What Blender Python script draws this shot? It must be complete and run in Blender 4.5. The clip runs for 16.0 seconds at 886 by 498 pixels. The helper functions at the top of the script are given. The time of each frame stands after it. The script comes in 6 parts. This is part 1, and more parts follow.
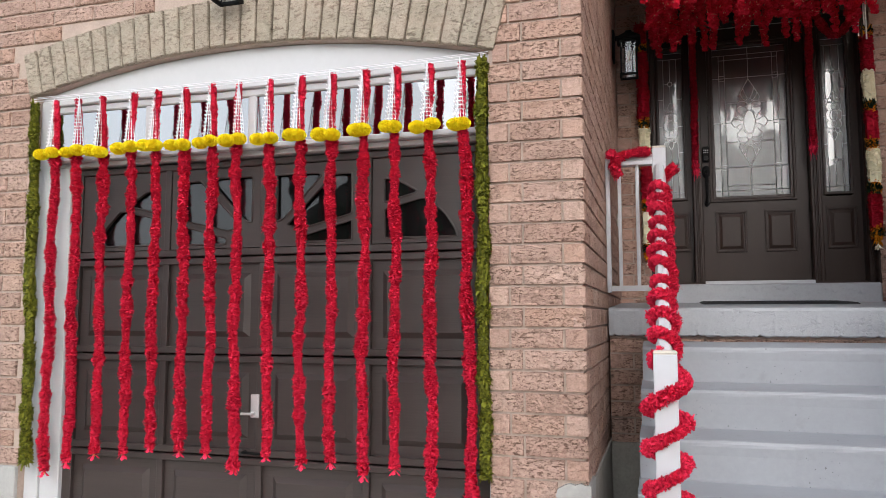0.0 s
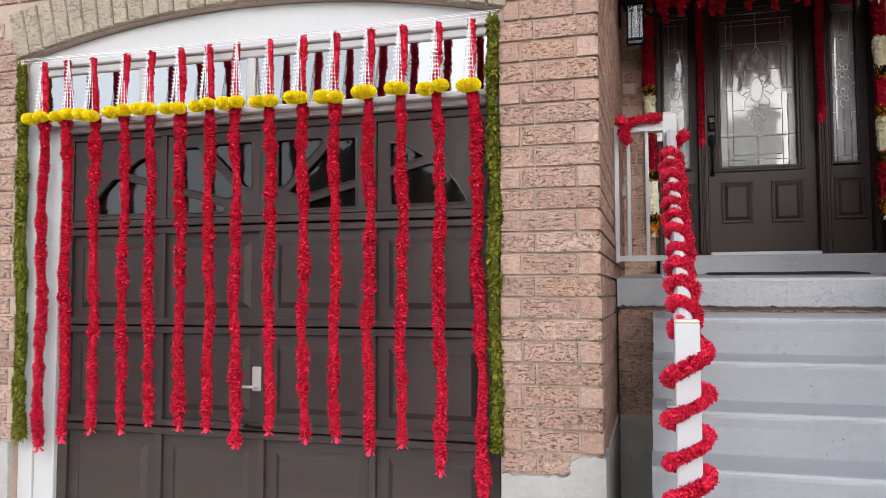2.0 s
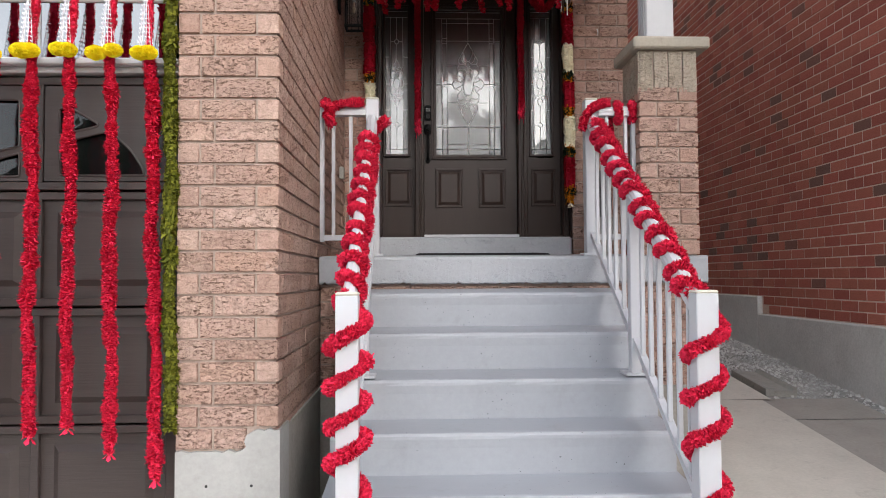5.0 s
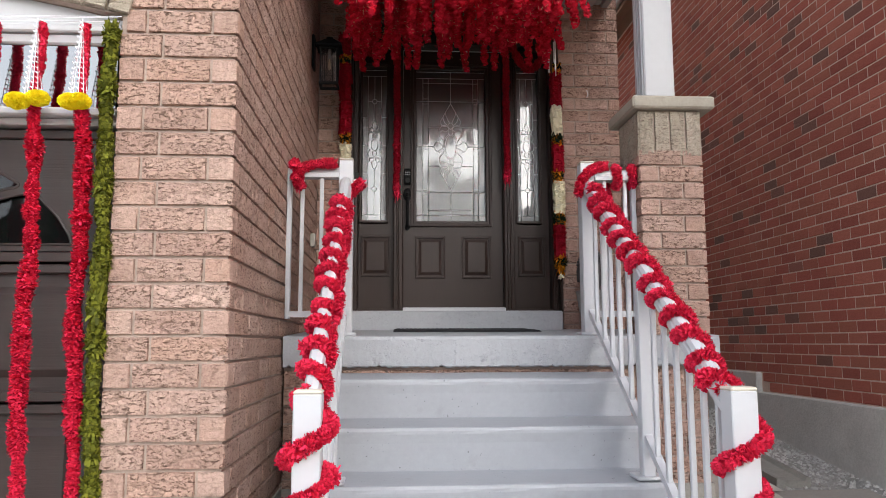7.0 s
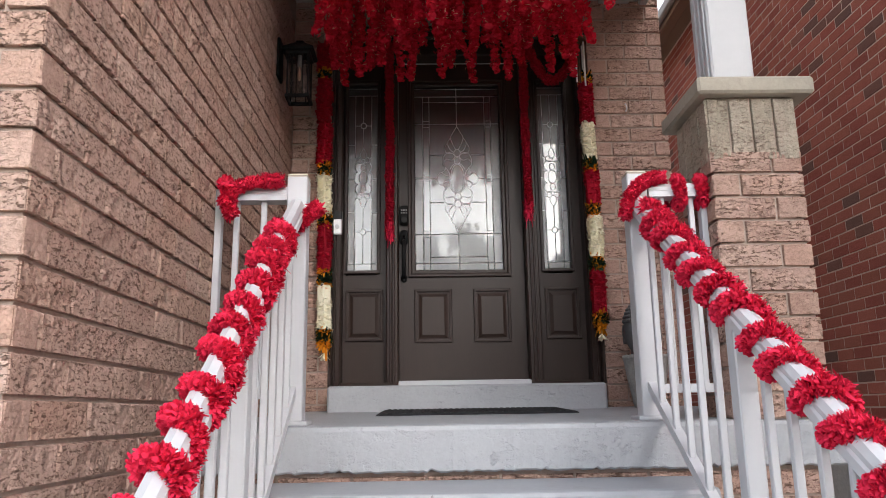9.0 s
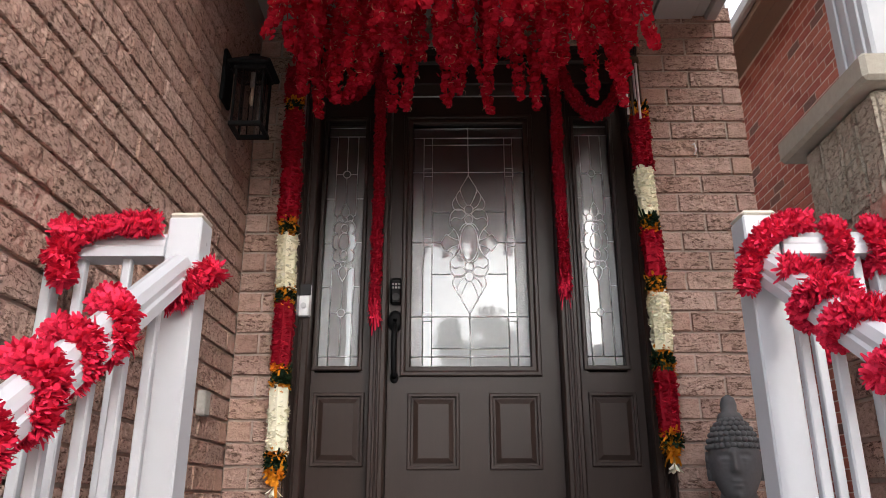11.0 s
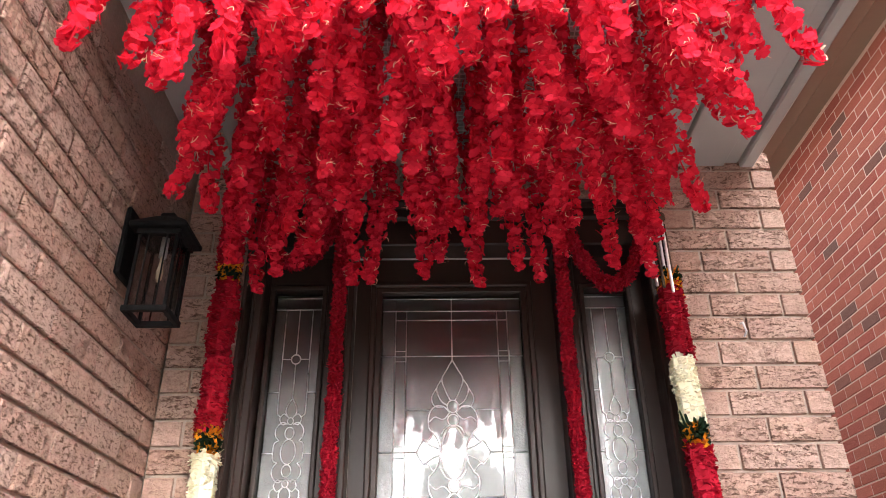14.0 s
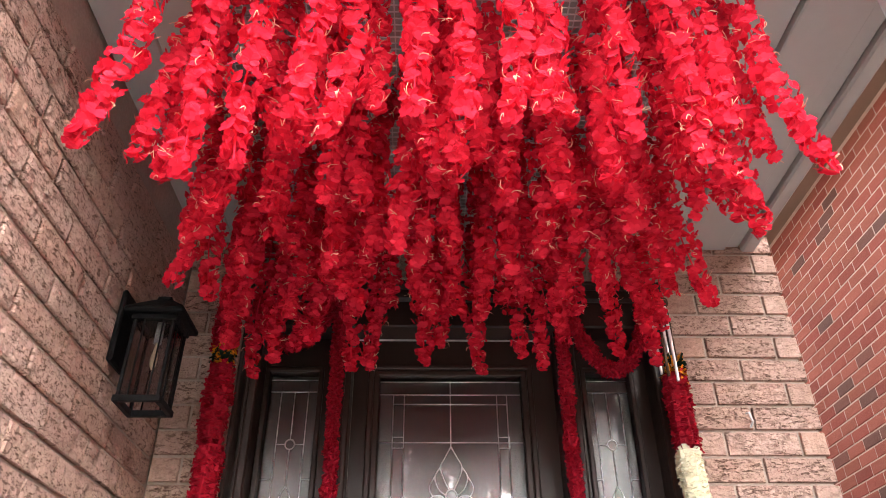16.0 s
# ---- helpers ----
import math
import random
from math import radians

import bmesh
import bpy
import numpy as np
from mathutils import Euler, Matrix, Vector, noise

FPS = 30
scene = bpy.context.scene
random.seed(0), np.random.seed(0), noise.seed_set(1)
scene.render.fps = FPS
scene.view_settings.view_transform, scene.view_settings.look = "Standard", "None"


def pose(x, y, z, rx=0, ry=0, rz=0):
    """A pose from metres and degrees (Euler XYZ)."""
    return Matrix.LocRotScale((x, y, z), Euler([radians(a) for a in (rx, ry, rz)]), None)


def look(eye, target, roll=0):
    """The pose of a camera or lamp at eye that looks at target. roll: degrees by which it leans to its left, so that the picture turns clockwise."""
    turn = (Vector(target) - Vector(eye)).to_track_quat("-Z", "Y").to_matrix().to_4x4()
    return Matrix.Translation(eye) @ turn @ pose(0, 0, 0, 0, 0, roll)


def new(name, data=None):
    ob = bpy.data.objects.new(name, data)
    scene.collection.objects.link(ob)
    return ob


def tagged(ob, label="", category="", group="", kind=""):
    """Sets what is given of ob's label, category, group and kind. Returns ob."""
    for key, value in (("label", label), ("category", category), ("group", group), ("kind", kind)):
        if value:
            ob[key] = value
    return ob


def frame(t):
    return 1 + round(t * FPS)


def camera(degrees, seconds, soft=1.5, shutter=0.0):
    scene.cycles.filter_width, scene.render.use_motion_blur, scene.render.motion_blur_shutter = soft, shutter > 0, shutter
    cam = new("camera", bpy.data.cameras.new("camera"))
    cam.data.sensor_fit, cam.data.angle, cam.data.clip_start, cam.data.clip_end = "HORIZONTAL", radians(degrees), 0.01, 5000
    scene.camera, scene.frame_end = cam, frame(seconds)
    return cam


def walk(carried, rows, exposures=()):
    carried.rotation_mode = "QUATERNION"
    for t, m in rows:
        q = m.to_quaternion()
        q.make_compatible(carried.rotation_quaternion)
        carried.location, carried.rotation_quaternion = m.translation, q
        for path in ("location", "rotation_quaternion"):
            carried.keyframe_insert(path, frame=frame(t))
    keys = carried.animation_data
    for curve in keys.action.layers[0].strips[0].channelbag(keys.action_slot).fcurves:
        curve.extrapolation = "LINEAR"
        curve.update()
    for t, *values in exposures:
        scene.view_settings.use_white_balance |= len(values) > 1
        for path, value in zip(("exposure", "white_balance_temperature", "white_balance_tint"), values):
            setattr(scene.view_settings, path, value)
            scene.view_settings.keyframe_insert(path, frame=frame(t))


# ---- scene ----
from mathutils.geometry import tessellate_polygon

cam = camera(61.5, 16.0, soft=0.65)
PATH = [
    (0, (0.317, -3.227, 1.388), (-0.246, -1.316, 1.569), 0.0),
    (0.5, (0.27, -3.176, 1.383), (-0.292, -1.264, 1.547), -0.5),
    (1, (0.217, -3.128, 1.377), (-0.329, -1.211, 1.54), -1.0),
    (1.5, (0.187, -3.103, 1.364), (-0.371, -1.187, 1.5), -0.7),
    (2, (0.203, -3.132, 1.361), (-0.336, -1.209, 1.477), -0.1),
    (2.5, (0.226, -3.125, 1.363), (-0.253, -1.185, 1.461), 0.2),
    (3, (0.322, -3.116, 1.361), (-0.017, -1.146, 1.438), 0.2),
    (3.5, (0.437, -3.133, 1.327), (0.357, -1.135, 1.338), -0.1),
    (3.7, (0.465, -3.153, 1.306), (0.471, -1.153, 1.29), -0.1),
    (5.8, (0.607, -3.126, 1.35), (0.686, -1.135, 1.518), -0.2),
    (6, (0.606, -3.089, 1.363), (0.689, -1.1, 1.552), -0.1),
    (6.5, (0.594, -2.919, 1.379), (0.699, -0.936, 1.614), -0.3),
    (7, (0.584, -2.672, 1.406), (0.712, -0.692, 1.654), -0.2),
    (7.5, (0.622, -2.435, 1.43), (0.735, -0.459, 1.718), -0.3),
    (8, (0.7, -2.131, 1.472), (0.77, -0.163, 1.823), -0.2),
    (8.2, (0.724, -2.002, 1.47), (0.792, -0.036, 1.831), -0.4),
    (10.3, (0.901, -0.71, 1.574), (0.914, 1.215, 2.115), -1.4),
    (10.5, (0.883, -0.605, 1.606), (0.909, 1.318, 2.156), -1.3),
    (11, (0.933, -0.306, 1.759), (0.911, 1.587, 2.404), 0.0),
    (11.5, (0.921, -0.105, 1.858), (0.865, 1.773, 2.542), 0.4),
    (12, (0.872, 0.104, 2.017), (0.862, 1.949, 2.788), -0.6),
    (12.5, (0.893, 0.25, 2.111), (0.915, 2.06, 2.961), -0.8),
    (13, (0.962, 0.324, 2.242), (0.942, 2.12, 3.122), -0.2),
    (13.5, (0.978, 0.346, 2.278), (0.965, 2.121, 3.198), -0.3),
    (14, (0.965, 0.346, 2.292), (0.98, 2.1, 3.252), -0.6),
    (14.5, (0.947, 0.338, 2.333), (0.99, 2.099, 3.279), -0.6),
    (15, (0.934, 0.332, 2.375), (1.004, 2.089, 3.329), -0.7),
    (15.5, (0.923, 0.325, 2.387), (0.982, 2.038, 3.418), -0.4),
    (16, (0.921, 0.333, 2.39), (0.966, 2.007, 3.484), -0.4),
]
EXPOSURES = [(0.0, 0.93, 6250, 10), (2.5, 0.99, 6250, 10), (3.5, 1.06, 6250, 10), (7.0, 1.2, 6250, 10), (8.2, 1.3, 6250, 10), (10.3, 1.26, 6250, 10), (11.0, 1.56, 6250, 10), (11.5, 1.8, 6250, 10), (12.0, 2.2, 6250, 10), (12.5, 2.42, 6250, 10), (14.0, 2.82, 6250, 10), (16.0, 2.95, 6250, 10)]
walk(cam, [(t, look(eye, target, roll)) for t, eye, target, roll in PATH], EXPOSURES)

# ---------------------------------------------------------------- world, sun
SUN_EL, SUN_AZ = 25.0, 156.0
world = bpy.data.worlds.new("overcast_sky")
scene.world = world
world.use_nodes = True
wn, wl = world.node_tree.nodes, world.node_tree.links
wn.clear()
sky = wn.new("ShaderNodeTexSky")
sky.sky_type, sky.sun_disc = "NISHITA", False
sky.sun_elevation, sky.sun_rotation = radians(SUN_EL), radians(SUN_AZ)
sky.dust_density, sky.air_density, sky.ozone_density = 4.0, 1.2, 1.0
dull = wn.new("ShaderNodeHueSaturation")
dull.inputs["Saturation"].default_value = 0.4
cloud = wn.new("ShaderNodeTexNoise")
cloud.inputs["Scale"].default_value, cloud.inputs["Detail"].default_value = 2.2, 6
cramp = wn.new("ShaderNodeMapRange")
cramp.inputs["From Min"].default_value, cramp.inputs["From Max"].default_value = 0.3, 0.7
cramp.inputs["To Min"].default_value, cramp.inputs["To Max"].default_value = 0.75, 1.25
cmul = wn.new("ShaderNodeVectorMath")
cmul.operation = "SCALE"
back = wn.new("ShaderNodeBackground")
back.inputs["Strength"].default_value = 0.158
wout = wn.new("ShaderNodeOutputWorld")
coord = wn.new("ShaderNodeTexCoord")
wl.new(coord.outputs["Generated"], cloud.inputs["Vector"])
wl.new(cloud.outputs["Fac"], cramp.inputs["Value"])
wl.new(sky.outputs["Color"], dull.inputs["Color"])
veil = wn.new("ShaderNodeMix")
veil.data_type = "RGBA"
veil.inputs[0].default_value = 0.55
veil.inputs[7].default_value = (4.3, 4.5, 4.8, 1)
wl.new(dull.outputs["Color"], veil.inputs[6])
wl.new(veil.outputs[2], cmul.inputs[0])
split = wn.new("ShaderNodeSeparateXYZ")
wl.new(coord.outputs["Generated"], split.inputs[0])
dome = wn.new("ShaderNodeMapRange")
dome.inputs["From Min"].default_value, dome.inputs["From Max"].default_value = 0.0, 0.42
dome.inputs["To Min"].default_value, dome.inputs["To Max"].default_value = 1.75, 1.03
wl.new(split.outputs["Z"], dome.inputs["Value"])
both = wn.new("ShaderNodeMath")
both.operation = "MULTIPLY"
wl.new(cramp.outputs["Result"], both.inputs[0])
wl.new(dome.outputs["Result"], both.inputs[1])
wl.new(both.outputs[0], cmul.inputs["Scale"])
wl.new(cmul.outputs["Vector"], back.inputs["Color"])
wl.new(back.outputs["Background"], wout.inputs["Surface"])

sun_data = bpy.data.lights.new("sun", "SUN")
sun_data.energy, sun_data.angle, sun_data.color = 0.6, radians(80), (1.0, 0.985, 0.97)
sun = new("sun", sun_data)
az, el = radians(SUN_AZ), radians(SUN_EL)
sun.matrix_world = look((4 * math.sin(az), 4 * math.cos(az), 4 * math.tan(el)), (0, 0, 0))


# ---------------------------------------------------------------- materials
def links(mat, a, b):
    mat.node_tree.links.new(a, b)


def base_mat(name, color, rough=0.6, metal=0.0, spec=0.5):
    mat = bpy.data.materials.new(name)
    mat.use_nodes = True
    b = mat.node_tree.nodes["Principled BSDF"]
    b.inputs["Base Color"].default_value = (*color, 1)
    b.inputs["Roughness"].default_value = rough
    b.inputs["Metallic"].default_value = metal
    b.inputs["Specular IOR Level"].default_value = spec
    return mat, mat.node_tree.nodes, b


def tex_noise(mat, vec, scale, detail=4, rough=0.55, stretch=None):
    n = mat.node_tree.nodes
    if stretch:
        mp = n.new("ShaderNodeMapping")
        mp.inputs["Scale"].default_value = stretch
        links(mat, vec, mp.inputs["Vector"])
        vec = mp.outputs["Vector"]
    t = n.new("ShaderNodeTexNoise")
    t.inputs["Scale"].default_value, t.inputs["Detail"].default_value, t.inputs["Roughness"].default_value = scale, detail, rough
    links(mat, vec, t.inputs["Vector"])
    return t.outputs["Fac"]


def ramp(mat, fac, stops):
    r = mat.node_tree.nodes.new("ShaderNodeValToRGB")
    e = r.color_ramp.elements
    while len(e) < len(stops):
        e.new(0.5)
    for k, (p, c) in zip(e, stops):
        k.position, k.color = p, (*c, 1) if len(c) == 3 else c
    links(mat, fac, r.inputs["Fac"])
    return r.outputs["Color"]


def mixc(mat, fac, a, b, mode="MIX"):
    m = mat.node_tree.nodes.new("ShaderNodeMix")
    m.data_type, m.blend_type = "RGBA", mode
    if isinstance(fac, float):
        m.inputs[0].default_value = fac
    else:
        links(mat, fac, m.inputs[0])
    for k, v in ((6, a), (7, b)):
        if isinstance(v, tuple):
            m.inputs[k].default_value = (*v, 1)
        else:
            links(mat, v, m.inputs[k])
    return m.outputs[2]


def calc(mat, op, a, b=0.0):
    m = mat.node_tree.nodes.new("ShaderNodeMath")
    m.operation = op
    for k, v in ((0, a), (1, b)):
        if isinstance(v, (int, float)):
            m.inputs[k].default_value = v
        else:
            links(mat, v, m.inputs[k])
    return m.outputs[0]


def bump(mat, height, bsdf, strength=0.5, dist=0.01):
    b = mat.node_tree.nodes.new("ShaderNodeBump")
    b.inputs["Strength"].default_value, b.inputs["Distance"].default_value = strength, dist
    links(mat, height, b.inputs["Height"])
    links(mat, b.outputs["Normal"], bsdf.inputs["Normal"])


def place(mat):
    return mat.node_tree.nodes.new("ShaderNodeNewGeometry").outputs["Position"]


def piece_random(mat, island=False):
    if island:
        return mat.node_tree.nodes.new("ShaderNodeNewGeometry").outputs["Random Per Island"]
    return mat.node_tree.nodes.new("ShaderNodeObjectInfo").outputs["Random"]


def rock_brick(name, stops, island=False, crack=1.0):
    """Rustic rock-faced brick: a colour from piece to piece, blotches, and a crinkled broken face."""
    mat, n, b = base_mat(name, (0.4, 0.25, 0.18), 0.92, 0, 0.15)
    p = place(mat)
    tone = ramp(mat, piece_random(mat, island), stops)
    red = name.startswith("red")
    blot = tex_noise(mat, p, 7, 5, 0.6)
    col = tone if red else mixc(mat, ramp(mat, blot, [(0.4, (0, 0, 0)), (0.75, (0.35, 0.35, 0.35))]), tone, (0.6, 0.45, 0.37))
    fine = tex_noise(mat, p, 150, 4, 0.7)
    col = mixc(mat, 0.55, col, ramp(mat, fine, [(0.28, (0.5, 0.47, 0.45)), (0.72, (1.12, 1.12, 1.12))]), "MULTIPLY")
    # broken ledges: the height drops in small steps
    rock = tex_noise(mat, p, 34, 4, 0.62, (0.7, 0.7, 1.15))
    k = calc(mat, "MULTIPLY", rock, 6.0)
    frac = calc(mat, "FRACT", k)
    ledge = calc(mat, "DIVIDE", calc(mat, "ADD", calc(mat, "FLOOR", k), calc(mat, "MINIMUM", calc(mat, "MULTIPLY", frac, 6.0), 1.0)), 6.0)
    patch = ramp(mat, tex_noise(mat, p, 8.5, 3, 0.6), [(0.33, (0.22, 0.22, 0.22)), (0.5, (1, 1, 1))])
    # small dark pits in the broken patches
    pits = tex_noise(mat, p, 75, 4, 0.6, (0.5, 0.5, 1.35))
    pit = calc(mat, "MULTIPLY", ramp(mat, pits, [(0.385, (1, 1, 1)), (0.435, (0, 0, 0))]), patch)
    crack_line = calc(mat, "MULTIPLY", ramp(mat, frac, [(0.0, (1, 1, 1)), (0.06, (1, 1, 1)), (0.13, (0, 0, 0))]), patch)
    # shade along the ledge edges and in the pits, painted in as dark brown
    crease_shade = calc(mat, "MAXIMUM", calc(mat, "MULTIPLY", pit, 0.78 * crack), calc(mat, "MULTIPLY", crack_line, 0.8 * crack))
    col = mixc(mat, crease_shade, col, (0.13, 0.075, 0.055))
    links(mat, col, b.inputs["Base Color"])
    h = calc(mat, "ADD", calc(mat, "MULTIPLY", calc(mat, "MULTIPLY", ledge, patch), 1.7 * crack), calc(mat, "ADD", calc(mat, "MULTIPLY", rock, 0.3), calc(mat, "MULTIPLY", fine, 0.2)))
    h = calc(mat, "SUBTRACT", h, calc(mat, "MULTIPLY", pit, 0.35 * crack))
    bump(mat, h, b, 1.0, 0.018)
    return mat


def speckled(name, color, scale=40, rough=0.7, spread=0.25, relief=0.2, dist=0.004, spec=0.4, stain=None, stretch=None, chips=None):
    """A plain surface with a coarse and a fine unevenness of tone and a slight relief."""
    mat, n, b = base_mat(name, color, rough, 0, spec)
    p = place(mat)
    lo = tuple(c * (1 - spread) for c in color)
    hi = tuple(min(1.0, c * (1 + spread)) for c in color)
    big = tex_noise(mat, p, scale * 0.07, 4, 0.6, stretch)
    fine = tex_noise(mat, p, scale, 5, 0.65, stretch)
    col = mixc(mat, 0.5, ramp(mat, big, [(0.3, lo), (0.7, hi)]), ramp(mat, fine, [(0.3, lo), (0.7, hi)]))
    if stain:
        spot = tex_noise(mat, p, scale * 0.2, 6, 0.7)
        col = mixc(mat, ramp(mat, spot, [(0.58, (0, 0, 0)), (0.72, (0.6, 0.6, 0.6))]), col, stain)
    if chips:
        dots = tex_noise(mat, p, 55, 2, 0.5)
        rare = tex_noise(mat, p, 3.5, 2, 0.5)
        f = calc(mat, "MULTIPLY", ramp(mat, dots, [(0.70, (0, 0, 0)), (0.735, (0.75, 0.75, 0.75))]), ramp(mat, rare, [(0.45, (0, 0, 0)), (0.6, (1, 1, 1))]))
        col = mixc(mat, f, col, chips)
    links(mat, col, b.inputs["Base Color"])
    r = ramp(mat, fine, [(0.2, (rough - 0.1,) * 3), (0.8, (min(1, rough + 0.1),) * 3)])
    links(mat, r, b.inputs["Roughness"])
    bump(mat, fine, b, relief, dist)
    return mat


def gouged(name, color):
    """Painted concrete with scraped, pitted patches between smoother ones."""
    mat, n, b = base_mat(name, color, 0.5, 0, 0.45)
    p = place(mat)
    lo, hi = tuple(c * 0.9 for c in color), tuple(c * 1.07 for c in color)
    col = mixc(mat, 0.5, ramp(mat, tex_noise(mat, p, 3, 4, 0.6), [(0.3, lo), (0.7, hi)]), ramp(mat, tex_noise(mat, p, 60, 4, 0.6), [(0.3, lo), (0.7, hi)]))
    patch = ramp(mat, tex_noise(mat, p, 4.5, 3, 0.6), [(0.40, (0.15, 0.15, 0.15)), (0.66, (1, 1, 1))])
    scrape = tex_noise(mat, p, 42, 5, 0.65, (0.75, 0.75, 1.1))
    pit = calc(mat, "MULTIPLY", ramp(mat, scrape, [(0.28, (1, 1, 1)), (0.47, (0, 0, 0))]), patch)
    dots = calc(mat, "MULTIPLY", ramp(mat, tex_noise(mat, p, 70, 2, 0.5), [(0.74, (0, 0, 0)), (0.77, (0.3, 0.3, 0.3))]), patch)
    col = mixc(mat, dots, col, (0.13, 0.13, 0.13))
    links(mat, col, b.inputs["Base Color"])
    h = calc(mat, "SUBTRACT", calc(mat, "MULTIPLY", tex_noise(mat, p, 24, 4, 0.6), 0.35), calc(mat, "MULTIPLY", pit, 0.42))
    bump(mat, h, b, 0.9, 0.013)
    return mat


def petal_mat(name, dark, light, rough=0.7, through_light=0.25, relief=True):
    mat, n, b = base_mat(name, light, rough, 0, 0.2)
    t = piece_random(mat, True)
    g = tex_noise(mat, place(mat), 25, 2)
    f = calc(mat, "ADD", calc(mat, "MULTIPLY", t, 0.75), calc(mat, "MULTIPLY", g, 0.35))
    col = ramp(mat, f, [(0.1, dark), (0.95, light)])
    links(mat, col, b.inputs["Base Color"])
    tr = n.new("ShaderNodeBsdfTranslucent")
    links(mat, col, tr.inputs["Color"])
    mx = n.new("ShaderNodeMixShader")
    mx.inputs[0].default_value = through_light
    links(mat, b.outputs[0], mx.inputs[1])
    links(mat, tr.outputs[0], mx.inputs[2])
    links(mat, mx.outputs[0], n["Material Output"].inputs["Surface"])
    return mat


PINK = [(0.0, (0.44, 0.285, 0.23)), (0.3, (0.52, 0.35, 0.29)), (0.55, (0.50, 0.32, 0.25)), (0.75, (0.57, 0.40, 0.335)), (1.0, (0.47, 0.31, 0.255))]
RED = [(0.0, (0.35, 0.11, 0.085)), (0.3, (0.46, 0.14, 0.105)), (0.6, (0.42, 0.15, 0.105)), (0.915, (0.53, 0.18, 0.135)), (0.93, (0.25, 0.125, 0.10)), (1.0, (0.20, 0.118, 0.10))]
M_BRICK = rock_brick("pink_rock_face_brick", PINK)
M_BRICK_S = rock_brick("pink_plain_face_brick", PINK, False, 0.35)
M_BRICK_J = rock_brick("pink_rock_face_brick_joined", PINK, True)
M_STONE = rock_brick("buff_rock_face_stone", [(0.0, (0.38, 0.335, 0.265)), (0.5, (0.45, 0.395, 0.32)), (1.0, (0.41, 0.365, 0.295))], False, 0.6)
M_REDB = rock_brick("red_clay_brick", RED, True, 0.15)
M_MORTAR = speckled("beige_mortar", (0.43, 0.34, 0.29), 90, 0.95, 0.25, 0.5, 0.004, 0.1)
M_MORTAR_R = speckled("brown_mortar", (0.64, 0.48, 0.41), 90, 0.95, 0.25, 0.5, 0.004, 0.1)
M_CONC = speckled("bare_concrete", (0.33, 0.315, 0.285), 60, 0.9, 0.2, 0.5, 0.005, 0.2, (0.2, 0.18, 0.15))
M_CAP = speckled("buff_cast_cap", (0.37, 0.335, 0.28), 60, 0.9, 0.14, 0.5, 0.004, 0.2, (0.27, 0.24, 0.20))
M_FOUND = speckled("rough_grey_foundation", (0.56, 0.545, 0.52), 40, 0.9, 0.18, 0.7, 0.008, 0.2, (0.40, 0.385, 0.36))
M_PARGE = speckled("cement_parging", (0.375, 0.37, 0.355), 50, 0.9, 0.14, 0.4, 0.004, 0.2, (0.28, 0.27, 0.245))
M_GREY = speckled("grey_porch_paint", (0.335, 0.35, 0.38), 35, 0.5, 0.07, 0.25, 0.003, 0.45, (0.285, 0.295, 0.31), None, (0.10, 0.10, 0.10))
M_GREYR = gouged("grey_porch_paint_on_rough_concrete", (0.365, 0.38, 0.405))
M_CREAM = speckled("cream_post_cap", (0.58, 0.54, 0.46), 40, 0.45, 0.08, 0.1, 0.002, 0.4)
M_WHITE = speckled("white_vinyl", (0.51, 0.52, 0.55), 30, 0.35, 0.03, 0.04, 0.002, 0.5)
M_TRIM = speckled("white_painted_trim", (0.51, 0.515, 0.53), 25, 0.5, 0.05, 0.1, 0.002, 0.4)
M_GDOOR = speckled("brown_garage_door_paint", (0.041, 0.0298, 0.0272), 40, 0.45, 0.22, 0.6, 0.002, 0.5, None, (0.12, 1, 3))
M_DOOR = speckled("dark_brown_door_paint", (0.032, 0.0188, 0.0148), 60, 0.4, 0.16, 0.2, 0.001, 0.3, None, (3, 1, 0.25))
M_BLACK = speckled("black_lamp_metal", (0.004, 0.004, 0.0045), 80, 0.6, 0.2, 0.1, 0.001, 0.15)
M_SEAL = base_mat("black_rubber", (0.02, 0.02, 0.02), 0.7)[0]
M_CHROME = base_mat("brushed_metal", (0.7, 0.7, 0.71), 0.38, 0.6)[0]
M_LEAD = base_mat("zinc_came", (0.68, 0.69, 0.70), 0.28, 0.75)[0]
M_SOFFIT = speckled("grey_aluminium_soffit", (0.38, 0.365, 0.345), 20, 0.55, 0.05, 0.05, 0.002, 0.4)
M_BROWN = speckled("brown_aluminium_eave", (0.30, 0.215, 0.16), 20, 0.5, 0.08, 0.05, 0.002, 0.4)
M_MAT = speckled("black_rubber_doormat", (0.025, 0.025, 0.027), 200, 0.85, 0.3, 0.8, 0.004, 0.2)
M_GRAVEL = speckled("grey_gravel_bed", (0.40, 0.385, 0.36), 55, 0.9, 0.4, 1.0, 0.03, 0.2)
M_PEBBLE = speckled("grey_pebble", (0.54, 0.525, 0.50), 40, 0.85, 0.55, 0.3, 0.004, 0.2)
M_PAVE_D = speckled("weathered_grey_slab", (0.36, 0.33, 0.295), 45, 0.9, 0.14, 0.4, 0.004, 0.2, (0.27, 0.245, 0.215))
M_PAVE = speckled("tan_concrete_walk", (0.58, 0.54, 0.475), 45, 0.9, 0.12, 0.4, 0.004, 0.2, (0.42, 0.385, 0.335))
M_ASPH = speckled("asphalt", (0.055, 0.055, 0.057), 60, 0.9, 0.3, 0.5, 0.006, 0.2)
M_GRASS = speckled("lawn_grass", (0.06, 0.10, 0.03), 30, 0.95, 0.4, 0.8, 0.03, 0.1)
